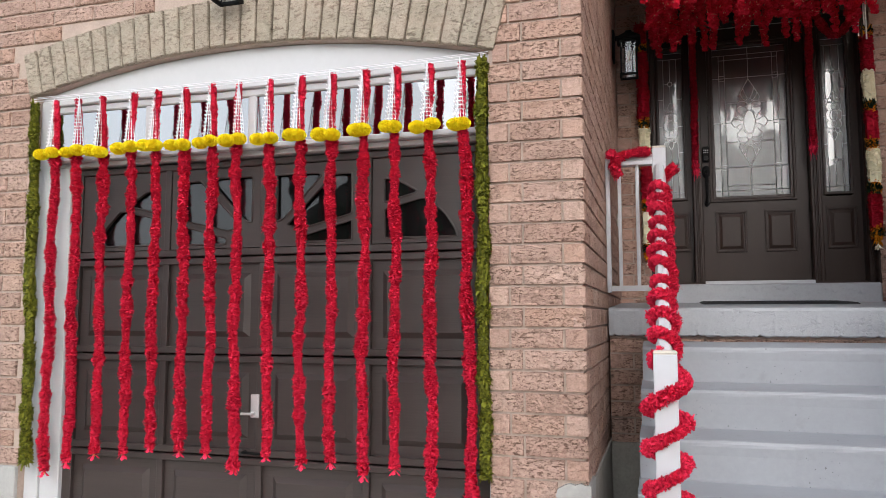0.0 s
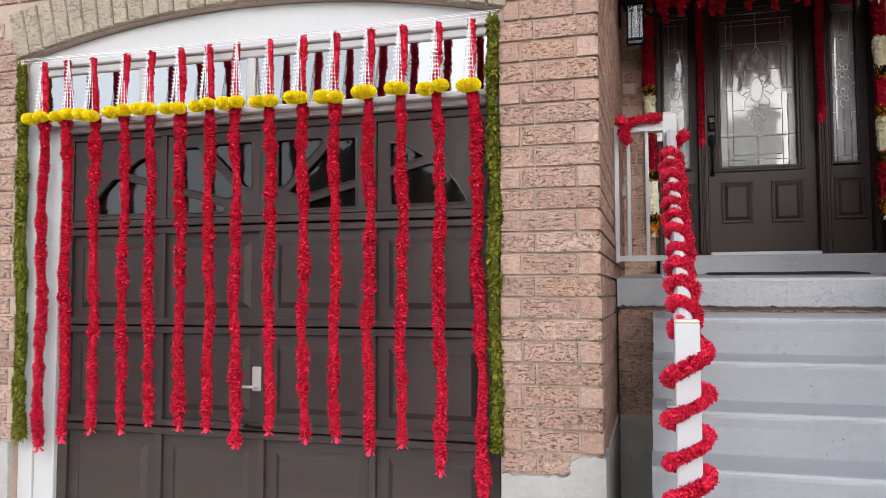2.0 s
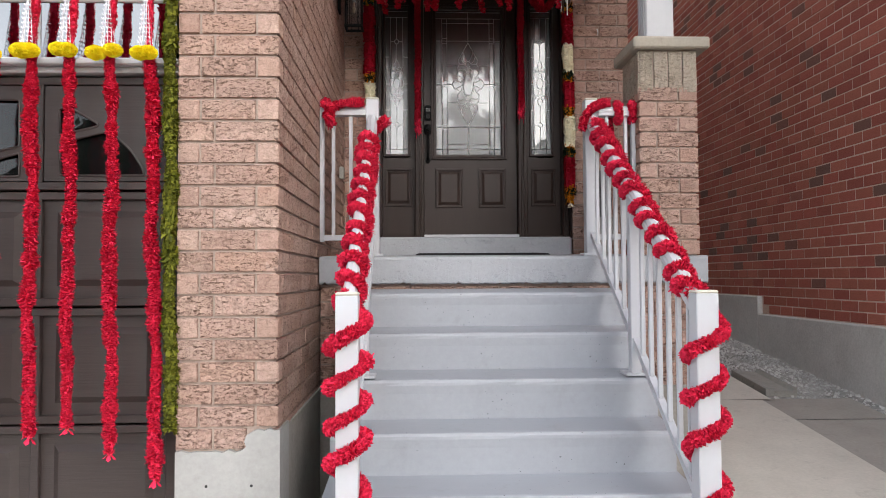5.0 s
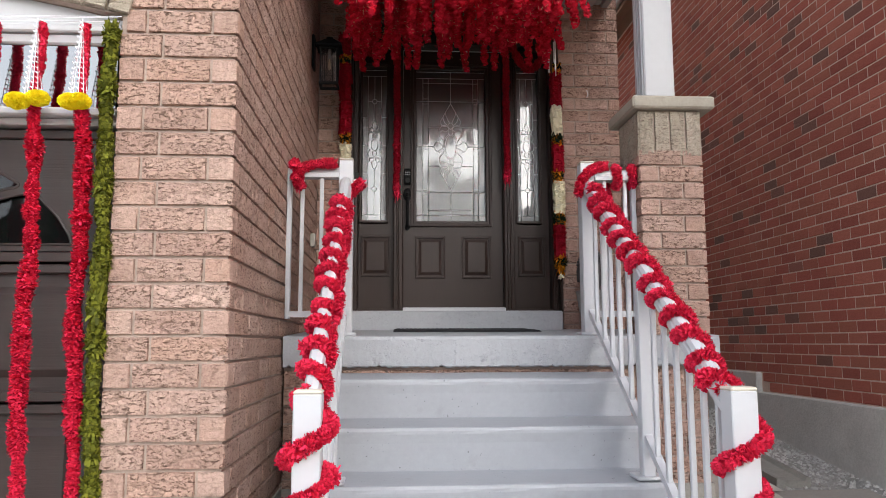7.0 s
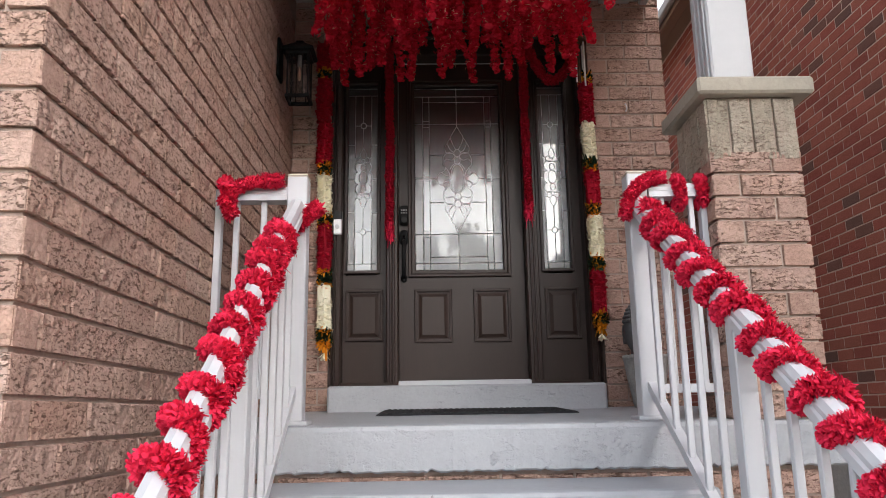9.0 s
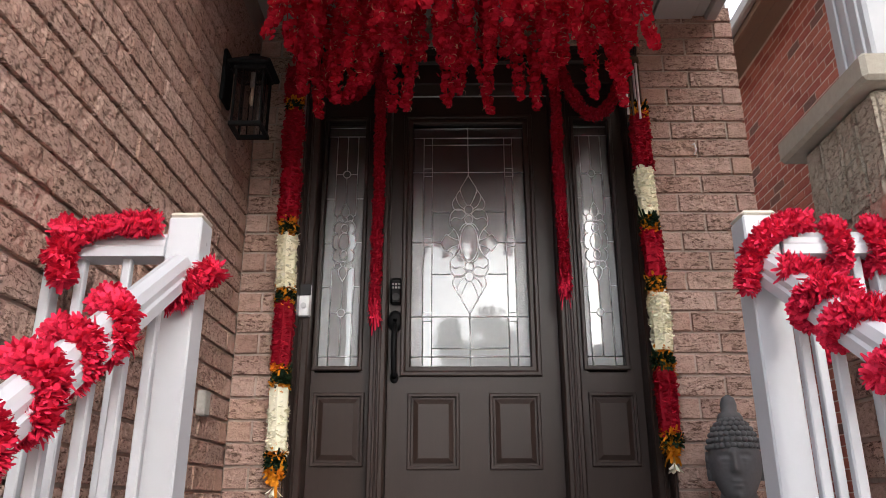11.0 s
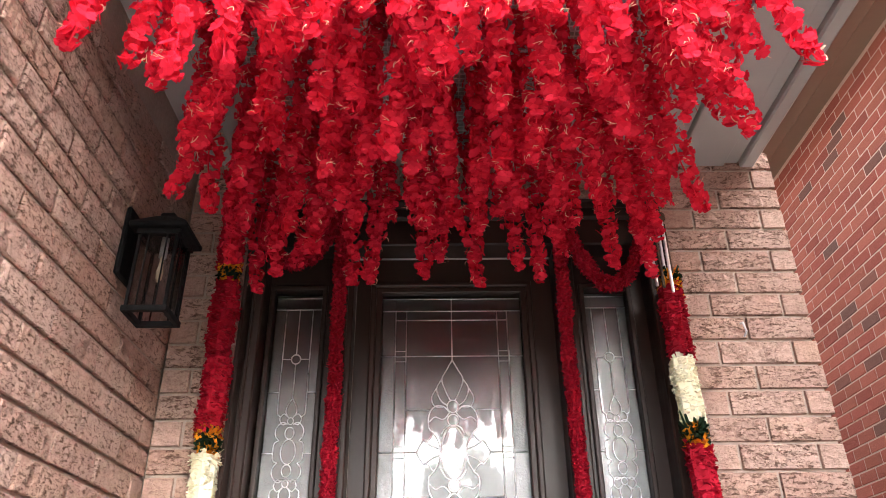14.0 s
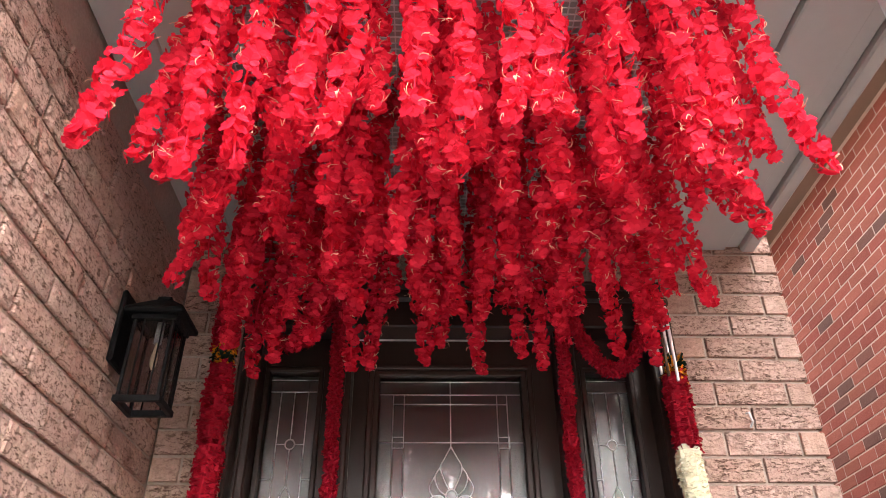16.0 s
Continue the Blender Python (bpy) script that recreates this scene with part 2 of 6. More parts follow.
M_STATUE = speckled("dark_grey_cast_stone", (0.12, 0.12, 0.125), 70, 0.75, 0.2, 0.3, 0.003, 0.3)
M_POT = speckled("weathered_grey_pot", (0.39, 0.39, 0.375), 60, 0.85, 0.35, 0.9, 0.006, 0.2, (0.12, 0.12, 0.11))
M_PET_R = petal_mat("crimson_petals", (0.46, 0.007, 0.030), (0.97, 0.040, 0.120), 0.7, 0.13)
M_PET_D = petal_mat("deep_red_petals", (0.30, 0.004, 0.018), (0.62, 0.014, 0.045))
M_PET_Y = petal_mat("yellow_marigold_petals", (0.95, 0.76, 0.01), (1.0, 0.93, 0.03), 0.7, 0.35)
M_PET_C = petal_mat("cream_petals", (0.93, 0.88, 0.66), (0.97, 0.95, 0.80), 0.7, 0.12)
M_PET_O = petal_mat("orange_marigold_petals", (0.65, 0.2, 0.01), (0.95, 0.42, 0.02))
M_LEAF = petal_mat("dark_green_leaves", (0.006, 0.018, 0.008), (0.02, 0.05, 0.02))
M_MOSS = petal_mat("moss_green_leaves", (0.05, 0.056, 0.008), (0.27, 0.28, 0.03))
M_HYD = petal_mat("red_silk_flowers", (0.58, 0.008, 0.032), (0.92, 0.034, 0.088), 0.6, 0.48)
M_NET = petal_mat("white_jasmine_buds", (0.72, 0.70, 0.74), (0.88, 0.87, 0.9), 0.7, 0.2)
M_STEM = base_mat("pale_stamen", (0.74, 0.40, 0.28), 0.6)[0]
M_GOLD = base_mat("gold_thread", (0.7, 0.45, 0.12), 0.4, 0.6)[0]
M_MESHP = speckled("white_wire_grid", (0.62, 0.6, 0.6), 60, 0.5, 0.1, 0.1)
M_FOL = petal_mat("tree_leaves", (0.018, 0.04, 0.012), (0.06, 0.10, 0.03), 0.7, 0.3)
M_BARK = speckled("bark", (0.10, 0.07, 0.05), 30, 0.9, 0.3, 0.8, 0.01, 0.1)
M_ROOF = speckled("dark_roof_shingle", (0.07, 0.065, 0.06), 20, 0.9, 0.3, 0.6, 0.01, 0.2)
M_DARK = speckled("dark_paint_for_dim_rooms", (0.10, 0.09, 0.08), 10, 0.8, 0.1, 0.1)
M_BULB = base_mat("amber_bulb_glass", (0.78, 0.6, 0.42), 0.15)[0]


def pane_mat(name, mirror, tint, rough=0.02, relief=0.0, scale=60, haze=0.0, edge=0.8):
    """Coated window glass: part mirror, part clear."""
    mat, n, b = base_mat(name, (1, 1, 1), 0.1)
    g = n.new("ShaderNodeBsdfGlossy")
    g.inputs["Roughness"].default_value = rough
    t = n.new("ShaderNodeBsdfTransparent")
    t.inputs["Color"].default_value = (*tint, 1)
    soft = n.new("ShaderNodeBsdfGlossy")
    soft.inputs["Roughness"].default_value = 0.42
    m0 = n.new("ShaderNodeMixShader")
    m0.inputs[0].default_value = haze
    links(mat, t.outputs[0], m0.inputs[1])
    links(mat, soft.outputs[0], m0.inputs[2])
    mx = n.new("ShaderNodeMixShader")
    fr = n.new("ShaderNodeFresnel")
    fr.inputs["IOR"].default_value = 1.5
    f = calc(mat, "ADD", calc(mat, "MULTIPLY", fr.outputs[0], edge), mirror)
    links(mat, f, mx.inputs[0])
    links(mat, m0.outputs[0], mx.inputs[1])
    links(mat, g.outputs[0], mx.inputs[2])
    links(mat, mx.outputs[0], n["Material Output"].inputs["Surface"])
    if relief:
        bp = n.new("ShaderNodeBump")
        bp.inputs["Strength"].default_value, bp.inputs["Distance"].default_value = relief, 0.003
        links(mat, tex_noise(mat, place(mat), scale, 3), bp.inputs["Height"])
        links(mat, bp.outputs["Normal"], g.inputs["Normal"])
        links(mat, bp.outputs["Normal"], soft.inputs["Normal"])
    return mat


M_GLASS = pane_mat("coated_door_glass", 0.06, (0.35, 0.35, 0.36), 0.008, 0.008, 9, 0.165)
M_GLASS_T = pane_mat("pebbled_door_glass", 0.065, (0.3, 0.3, 0.31), 0.05, 1.0, 130, 0.16)
M_GLASS_W = pane_mat("transom_glass", 0.42, (0.2, 0.2, 0.22), 0.01, 0.02, 9)
M_GLASS_G = pane_mat("garage_window_glass", 0.015, (0.3, 0.3, 0.32), 0.01, 0.0, 60, 0.008)
M_GLASS_L = pane_mat("clear_lantern_glass", 0.03, (0.82, 0.83, 0.84), 0.02, 0.0, 60, 0.0, 0.2)


# ---------------------------------------------------------------- mesh building
class Shape:
    """Gathers vertices and faces of one mesh."""

    def __init__(self):
        self.v, self.f = [], []

    def add(self, verts, faces):
        k = len(self.v)
        self.v += [tuple(p) for p in verts]
        self.f += [tuple(k + i for i in q) for q in faces]
        return self

    def box(self, x0, y0, z0, x1, y1, z1, c=0.0, m=None):
        """A box with edges chamfered by c."""
        if c <= 0:
            vs = [(x, y, z) for x in (x0, x1) for y in (y0, y1) for z in (z0, z1)]
            fs = [(0, 1, 3, 2), (4, 6, 7, 5), (0, 4, 5, 1), (2, 3, 7, 6), (0, 2, 6, 4), (1, 5, 7, 3)]
        else:
            vs, idx = [], {}
            for i, sx in enumerate((x0, x1)):
                for j, sy in enumerate((y0, y1)):
                    for k, sz in enumerate((z0, z1)):
                        dx, dy, dz = (c, -c)[i], (c, -c)[j], (c, -c)[k]
                        for a, p in enumerate(((sx, sy + dy, sz + dz), (sx + dx, sy, sz + dz), (sx + dx, sy + dy, sz))):
                            idx[i, j, k, a] = len(vs)
                            vs.append(p)
            fs = []
            for i in (0, 1):
                q = [idx[i, 0, 0, 0], idx[i, 0, 1, 0], idx[i, 1, 1, 0], idx[i, 1, 0, 0]]
                fs.append(tuple(q if i == 0 else q[::-1]))
                q = [idx[0, i, 0, 1], idx[1, i, 0, 1], idx[1, i, 1, 1], idx[0, i, 1, 1]]
                fs.append(tuple(q if i == 0 else q[::-1]))
                q = [idx[0, 0, i, 2], idx[0, 1, i, 2], idx[1, 1, i, 2], idx[1, 0, i, 2]]
                fs.append(tuple(q if i == 0 else q[::-1]))
            for i in (0, 1):
                for j in (0, 1):
                    fs.append((idx[i, j, 0, 0], idx[i, j, 1, 0], idx[i, j, 1, 1], idx[i, j, 0, 1]))
                    fs.append((idx[i, 0, j, 0], idx[i, 1, j, 0], idx[i, 1, j, 2], idx[i, 0, j, 2]))
                    fs.append((idx[0, i, j, 1], idx[1, i, j, 1], idx[1, i, j, 2], idx[0, i, j, 2]))
                    for k in (0, 1):
                        fs.append((idx[i, j, k, 0], idx[i, j, k, 1], idx[i, j, k, 2]))
        if m is not None:
            vs = [m @ Vector(p) for p in vs]
        return self.add(vs, fs)

    def tube(self, pts, r, sides=8, closed=False, caps=True):
        """A round tube along pts; r a number or one for each point."""
        pts = [Vector(p) for p in pts]
        n = len(pts)
        rs = r if isinstance(r, (list, tuple)) else [r] * n
        vs, fs = [], []
        up = Vector((0.13, 0.31, 0.94))
        for i, p in enumerate(pts):
            a, b = (pts[(i - 1) % n], pts[(i + 1) % n]) if closed else (pts[max(0, i - 1)], pts[min(n - 1, i + 1)])
            d = (b - a).normalized()
            if abs(d.dot(up)) > 0.95:
                up = Vector((0.94, 0.2, 0.1))
            s = d.cross(up).normalized()
            u = s.cross(d).normalized()
            up = u
            for k in range(sides):
                w = 2 * math.pi * k / sides
                vs.append(p + rs[i] * (math.cos(w) * s + math.sin(w) * u))
        for i in range(n if closed else n - 1):
            for k in range(sides):
                a, b = i * sides + k, i * sides + (k + 1) % sides
                c, d = ((i + 1) % n) * sides + (k + 1) % sides, ((i + 1) % n) * sides + k
                fs.append((a, b, c, d))
        if caps and not closed:
            fs.append(tuple(range(sides))[::-1])
            fs.append(tuple(range((n - 1) * sides, n * sides)))
        return self.add(vs, fs)

    def lathe(self, prof, x, y, z, sides=24):
        """A turned body: prof is a list of (radius, height)."""
        vs = [(x + r * math.cos(2 * math.pi * k / sides), y + r * math.sin(2 * math.pi * k / sides), z + h) for r, h in prof for k in range(sides)]
        fs = [(i * sides + k, i * sides + (k + 1) % sides, (i + 1) * sides + (k + 1) % sides, (i + 1) * sides + k) for i in range(len(prof) - 1) for k in range(sides)]
        fs += [tuple(range(sides))[::-1], tuple(range((len(prof) - 1) * sides, len(prof) * sides))]
        return self.add(vs, fs)

    def extrude(self, outline, y0, y1):
        """A flat outline of (x, z), given y0 to y1 of depth."""
        n = len(outline)
        vs = [(x, y0, z) for x, z in outline] + [(x, y1, z) for x, z in outline]
        fs = [tuple(range(n)), tuple(range(n, 2 * n))[::-1]] + [(i, i + n, (i + 1) % n + n, (i + 1) % n) for i in range(n)]
        return self.add(vs, fs)

    def sweep(self, prof, a, b, side):
        """A straight bar from a to b of cross section prof, in (side, up) steps."""
        a, b, side = Vector(a), Vector(b), Vector(side).normalized()
        d = (b - a).normalized()
        u = side.cross(d).normalized()
        if u.z < 0:
            u = -u
        n = len(prof)
        vs = [p + s * side + h * u for p in (a, b) for s, h in prof]
        fs = [(i, (i + 1) % n, (i + 1) % n + n, i + n) for i in range(n)] + [tuple(range(n))[::-1], tuple(range(n, 2 * n))]
        return self.add(vs, fs)

    def mesh(self, name, mat, smooth=False):
        me = bpy.data.meshes.new(name)
        me.from_pydata(self.v, [], self.f)
        me.materials.append(mat)
        if smooth:
            me.shade_smooth()
        me.update()
        return me


def mend(me):
    b = bmesh.new()
    b.from_mesh(me)
    bmesh.ops.recalc_face_normals(b, faces=b.faces)
    b.to_mesh(me)
    b.free()


def part(name, shape, mat, parent=None, label="", smooth=False, fix=True):
    me = shape.mesh(name, mat, smooth)
    if fix and len(me.polygons) < 20000:
        mend(me)
    ob = new(name, me)
    if parent is not None:
        ob.parent = parent
        if parent.parent is None:
            ob.matrix_parent_inverse = Matrix.Translation(-parent.location)
    if label:
        tagged(ob, label)
    return ob


def thing(name, label, category, group="", at=(0, 0, 0), kind=""):
    e = new(name)
    e.empty_display_size = 0.1
    e.location = at
    return tagged(e, label, category, group, kind)


# ---------------------------------------------------------------- plan
CEIL = 4.05          # porch ceiling
SLAB = 1.44          # porch floor at its front edge
FALL = 0.036         # rise of the porch floor towards the door, per metre
WALL_Y = 2.84        # brick face round the front door
COURSE, FACE = 0.0919, 0.011
OPEN_L, OPEN_R = -2.985, -0.42        # garage opening
ARC_X, ARC_Z, ARC_R = -1.70, 2.76 - 5.24, 5.24
DOOR_L, DOOR_R = 0.24, 1.845          # front door opening


def arch_z(x, r=ARC_R):
    return ARC_Z + math.sqrt(max(0.0, r * r - (x - ARC_X) ** 2))


# ---------------------------------------------------------------- ground
def ground_z(x, y):
    """The side yard climbs towards the back."""
    k = min(1.0, max(0.0, (x - 1.9) / 0.6))
    return k * min(1.2, max(0.0, 0.11 * y + 0.03))


xs = [-900, -200, -60, -30, -20, -12, -8] + [-6 + 0.5 * i for i in range(29)] + [10, 14, 20, 30, 60, 200, 900]
ys = [-900, -200, -80, -50, -35, -25, -18, -14, -10] + [-8 + 0.5 * i for i in range(45)] + [16, 20, 30, 60, 200, 900]
g = Shape()
g.add([(x, y, ground_z(x, y) - 0.004) for y in ys for x in xs], [(j * len(xs) + i, j * len(xs) + i + 1, (j + 1) * len(xs) + i + 1, (j + 1) * len(xs) + i) for j in range(len(ys) - 1) for i in range(len(xs) - 1)])
tagged(part("ground", g, M_GRASS, fix=False), "lawn and open ground around the house", "ground", kind="structure")


def strip(name, x0, x1, y0, y1, mat, label, lift, n=10):
    s = Shape()
    cols = [x0 + (x1 - x0) * i / n for i in range(n + 1)]
    rows = [y0 + (y1 - y0) * i / n for i in range(n + 1)]
    s.add([(x, y, ground_z(x, y) + lift) for y in rows for x in cols], [(j * (n + 1) + i, j * (n + 1) + i + 1, (j + 1) * (n + 1) + i + 1, (j + 1) * (n + 1) + i) for j in range(n) for i in range(n)])
    return tagged(part(name, s, mat, fix=False), label, name.split("_")[0], kind="structure")


# driveway surface is assumed: same pale concrete as the walk, to bounce light
strip("driveway", -3.6, 2.0, -9, 0.25, M_PAVE, "assumed tan concrete driveway before the garage, pale for bounced light", 0.006)
strip("road", -80, 80, -19, -10, M_ASPH, "grey asphalt street across the front", 0.012)
strip("gravel_bed", 2.32, 4.25, 0.2, 13.0, M_GRAVEL, "grey gravel strip between the two houses", 0.006, 30)
strip("walkway", 1.75, 3.265, -3.2, 2.615, M_PAVE, "tan concrete walk beside the porch steps", 0.03, 14)
strip("walkway", 1.75, 3.345, 2.625, 3.6, M_PAVE, "tan concrete walk running back beside the porch", 0.03, 8)
strip("pavement", 3.28, 4.03, -3.2, 2.145, M_PAVE_D, "weathered concrete slab beside the brick house", 0.012, 8)
strip("pavement", 3.28, 4.01, 2.16, 2.69, M_PAVE_D, "weathered concrete slab by the gravel strip", 0.012, 4)

strip("gravel_bed", 0.013, 0.215, -0.42, 1.24, M_GRAVEL, "dark gravel between the pier and the steps", 0.02, 10)

rnd = random.Random(5)
peb = Shape()
for _ in range(7000):
    x, y = rnd.uniform(3.1, 4.2), rnd.uniform(2.4, 8.5) if rnd.random() < 0.85 else rnd.uniform(0.6, 2.4)
    if y < 2.72 and x < 4.02:
        continue
    if rnd.random() < 0.12:
        x, y = rnd.uniform(0.02, 0.21), rnd.uniform(-0.4, 1.2)
    r = rnd.uniform(0.009, 0.022)
    z = ground_z(x, y) + r * 0.4 + (0.018 if x < 0.3 else 0.0)
    m = Matrix.Translation((x, y, z)) @ Euler((rnd.uniform(0, 6), rnd.uniform(0, 6), rnd.uniform(0, 6))).to_matrix().to_4x4()
    vs = [m @ Vector(p) for p in ((r, 0, 0), (-r * 1.1, 0, 0), (0, r * 0.8, 0), (0, -r * 0.9, 0), (0, 0, r * 0.6), (0, 0, -r * 0.7))]
    peb.add(vs, [(0, 2, 4), (2, 1, 4), (1, 3, 4), (3, 0, 4), (2, 0, 5), (1, 2, 5), (3, 1, 5), (0, 3, 5)])
tagged(part("gravel", peb, M_PEBBLE, smooth=False, fix=False), "loose grey and white pebbles beside the walk", "gravel", kind="stuff")

sb = Shape().extrude([(-0.13, 0.0), (0.13, 0.0), (0.126, 0.075), (0.098, 0.078), (0.082, 0.05), (-0.09, 0.058), (-0.11, 0.074), (-0.128, 0.07)], -0.33, 0.33)
block = part("splash_block", sb, M_CONC)
block.matrix_world = pose(3.5, 3.1, ground_z(3.5, 3.1) + 0.002, 6.3, 0, 0)
tagged(block, "worn concrete splash block with a trough, lying on gravel", "splash block")


# ---------------------------------------------------------------- bricks
def brick_mesh(name, w, h, mat, seed, deep=0.05, rough=0.004, nx=6, nz=2):
    """One brick seen from the front (face towards -y), centred on its face, with a broken face."""
    q = random.Random(seed)
    c = 0.004
    s = Shape()
    vs = []
    for j in range(nz + 1):
        for i in range(nx + 1):
            x, z = -w / 2 + 0.0015 + (w - 0.003) * i / nx, -h / 2 + 0.001 + (h - c - 0.001) * j / nz
            vs.append((x, -q.uniform(0, rough), z))
    k = len(vs)
    fs = [(j * (nx + 1) + i, j * (nx + 1) + i + 1, (j + 1) * (nx + 1) + i + 1, (j + 1) * (nx + 1) + i) for j in range(nz) for i in range(nx)]
    vs += [(-w / 2, c, -h / 2), (w / 2, c, -h / 2), (w / 2, c, h / 2), (-w / 2, c, h / 2)]
    vs += [(-w / 2, deep, -h / 2), (w / 2, deep, -h / 2), (w / 2, deep, h / 2), (-w / 2, deep, h / 2)]
    low = [i for i in range(nx + 1)]
    top = [nz * (nx + 1) + i for i in range(nx, -1, -1)]
    rt = [j * (nx + 1) + nx for j in range(nz + 1)]
    lf = [j * (nx + 1) for j in range(nz, -1, -1)]
    fs += [(k, k + 1, *low[::-1]), (k + 1, k + 2, *rt[::-1]), (k + 2, k + 3, *top[::-1]), (k + 3, k, *lf[::-1])]
    fs += [(k + 4, k + 5, k + 1, k), (k + 5, k + 6, k + 2, k + 1), (k + 6, k + 7, k + 3, k + 2), (k + 7, k + 4, k, k + 3)]
    s.add(vs, fs)
    me = s.mesh(name, mat)
    return me


BANK = {}


def brick_of(w, h, mat, q, deep=0.05, **more):
    """A shared mesh for that size, one of several variants."""
    key = (round(w, 3), round(h, 3), mat.name, q.randrange(5), deep)
    if key not in BANK:
        BANK[key] = brick_mesh("brick", w, h, mat, len(BANK), deep, **more)
    return BANK[key]


def lay(u0, u1, z0, z1, first_half, ends, inside=None, course=COURSE, long=0.264, joint=0.011):
    """Places of the bricks of a running-bond wall: (centre u, centre z, width, height)."""
    out = []
    rows = int(round((z1 - z0) / course))
    for r in range(rows):
        zc = z0 + (r + 0.5) * course
        h = course - joint
        step = ends[(r + first_half) % len(ends)]
        u = u0
        cuts = [u0]
        for w in step:
            if cuts[-1] + w < u1 - 0.05:
                cuts.append(cuts[-1] + w)
        while cuts[-1] + long < u1 - 0.05:
            cuts.append(cuts[-1] + long)
        cuts.append(u1)
        for a, b in zip(cuts, cuts[1:]):
            a2, b2 = (a + joint / 2 if a > u0 else a), (b - joint / 2 if b < u1 else b)
            if b2 - a2 < 0.03:
                continue
            for a3, b3 in (inside(a2, b2, zc, h) if inside else [(a2, b2)]):
                if b3 - a3 > 0.03:
                    out.append(((a3 + b3) / 2, zc, b3 - a3, h))
    return out


TODO = []            # walls whose bricks are laid at the end of the file


def later(parent, places, to_world, mat, joined, limit=None, label=""):
    TODO.append((parent, places, to_world, mat, joined, limit, label))


# ---------------------------------------------------------------- garage front wall
TOP = 5.6
wall = Shape()
g0, g1 = FACE, 0.25
wall.box(-7.0, g0, 0.0, OPEN_L, g1, TOP)
wall.box(OPEN_R, g0, 0.0, -0.012, g1, TOP)
n = 24
for i in range(n):
    a, b = OPEN_L + (OPEN_R - OPEN_L) * i / n, OPEN_L + (OPEN_R - OPEN_L) * (i + 1) / n
    za, zb = arch_z(a), arch_z(b)
    wall.add([(a, g0, za), (b, g0, zb), (b, g0, TOP), (a, g0, TOP), (a, g1, za), (b, g1, zb), (b, g1, TOP), (a, g1, TOP)],
             [(0, 1, 2, 3), (7, 6, 5, 4), (0, 4, 5, 1), (3, 2, 6, 7)])
wall_garage = tagged(part("wall_south", wall, M_MORTAR), "pink rock-face brick garage front with beige mortar", "wall", kind="structure")

# parged foundation at the foot of the pier, with a ragged top
q = random.Random(8)
ragged = [(0.012, -0.1), (0.012, 0.688)] + [(0.012 - 0.022 * i, 0.69 + q.uniform(-0.008, 0.004)) for i in range(1, 6)] + [(-0.128, 0.665), (-0.135, 0.64), (-0.128, 0.62), (-0.142, 0.607)]
ragged += [(-0.142 - 0.028 * i, 0.602 + q.uniform(-0.009, 0.006)) for i in range(1, 10)] + [(OPEN_R + 0.002, 0.60), (OPEN_R + 0.002, -0.1)]
par = Shape().extrude(ragged, -0.013, 0.2)
# black discs stand in for the darkness inside two drilled holes
for x in (-0.29, -0.105):
    tagged(part("anchor_hole", Shape().tube([(x, -0.0135, 0.46), (x, -0.0128, 0.46)], 0.006, 10), M_SEAL), "small black disc for the dark of an anchor hole", "hole", "anchor holes")
tagged(part("foundation", par, M_PARGE), "pale cement parging at the foot of the brick pier", "foundation", kind="structure")
tagged(part("foundation", Shape().box(OPEN_L - 4, -0.012, -0.1, OPEN_L - 0.002, 0.2, 0.60, 0.004), M_PARGE), "pale cement parging under the brick wall", "foundation", kind="structure")
par = Shape().box(-0.2, 0.2, -0.1, 0.0115, WALL_Y, 0.67)
tagged(part("foundation", par, M_CONC), "grey concrete foundation below the side wall", "foundation", kind="structure")


def pier_in(a, b, z, h):
    """Keeps bricks off the garage opening and its arch."""
    lo, hi = z - h / 2, z + h / 2
    if lo < 0.60 and (a > OPEN_R - 0.01):
        return [(max(a, OPEN_R), b)] if z > 0.58 and b < -0.12 else []
    if 0.6 <= z < 0.69 and a > OPEN_R - 0.01:
        return [(a, min(b, -0.13))]
    out_r = ARC_R + 0.262
    zo = ARC_Z + math.sqrt(out_r ** 2 - (min(max((a + b) / 2, OPEN_L - 0.1), OPEN_R + 0.1) - ARC_X) ** 2)
    if hi < 2.60:
        if b <= OPEN_L or a >= OPEN_R:
            return [(a, b)]
        return [(p, q) for p, q in ((a, min(b, OPEN_L)), (max(a, OPEN_R), b)) if q - p > 0.03]
    # beside and above the arch
    res, step, cur = [], 0.02, None
    x = a
    while x < b - 1e-6:
        mid = x + step / 2
        skew = 0.06 * (lo + h / 2 - 2.6) / 0.25
        free = mid < OPEN_L - 0.02 - max(0, skew) - 0.07 * (lo > 2.65) or mid > OPEN_R + 0.01 + max(0, skew) or lo > ARC_Z + math.sqrt(max(0.0, out_r ** 2 - (mid - ARC_X) ** 2)) + 0.004
        if free:
            cur = cur or x
        elif cur:
            res.append((cur, x))
            cur = None
        x += step
    if cur:
        res.append((cur, b))
    return res


Z0 = 0.696 - 3 * COURSE
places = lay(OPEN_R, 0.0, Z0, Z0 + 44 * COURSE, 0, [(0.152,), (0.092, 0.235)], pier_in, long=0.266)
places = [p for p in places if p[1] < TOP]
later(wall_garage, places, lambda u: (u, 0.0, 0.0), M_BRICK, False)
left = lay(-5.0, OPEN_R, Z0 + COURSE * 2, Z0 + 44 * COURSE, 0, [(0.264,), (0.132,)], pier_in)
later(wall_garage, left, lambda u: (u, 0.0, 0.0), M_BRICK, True)

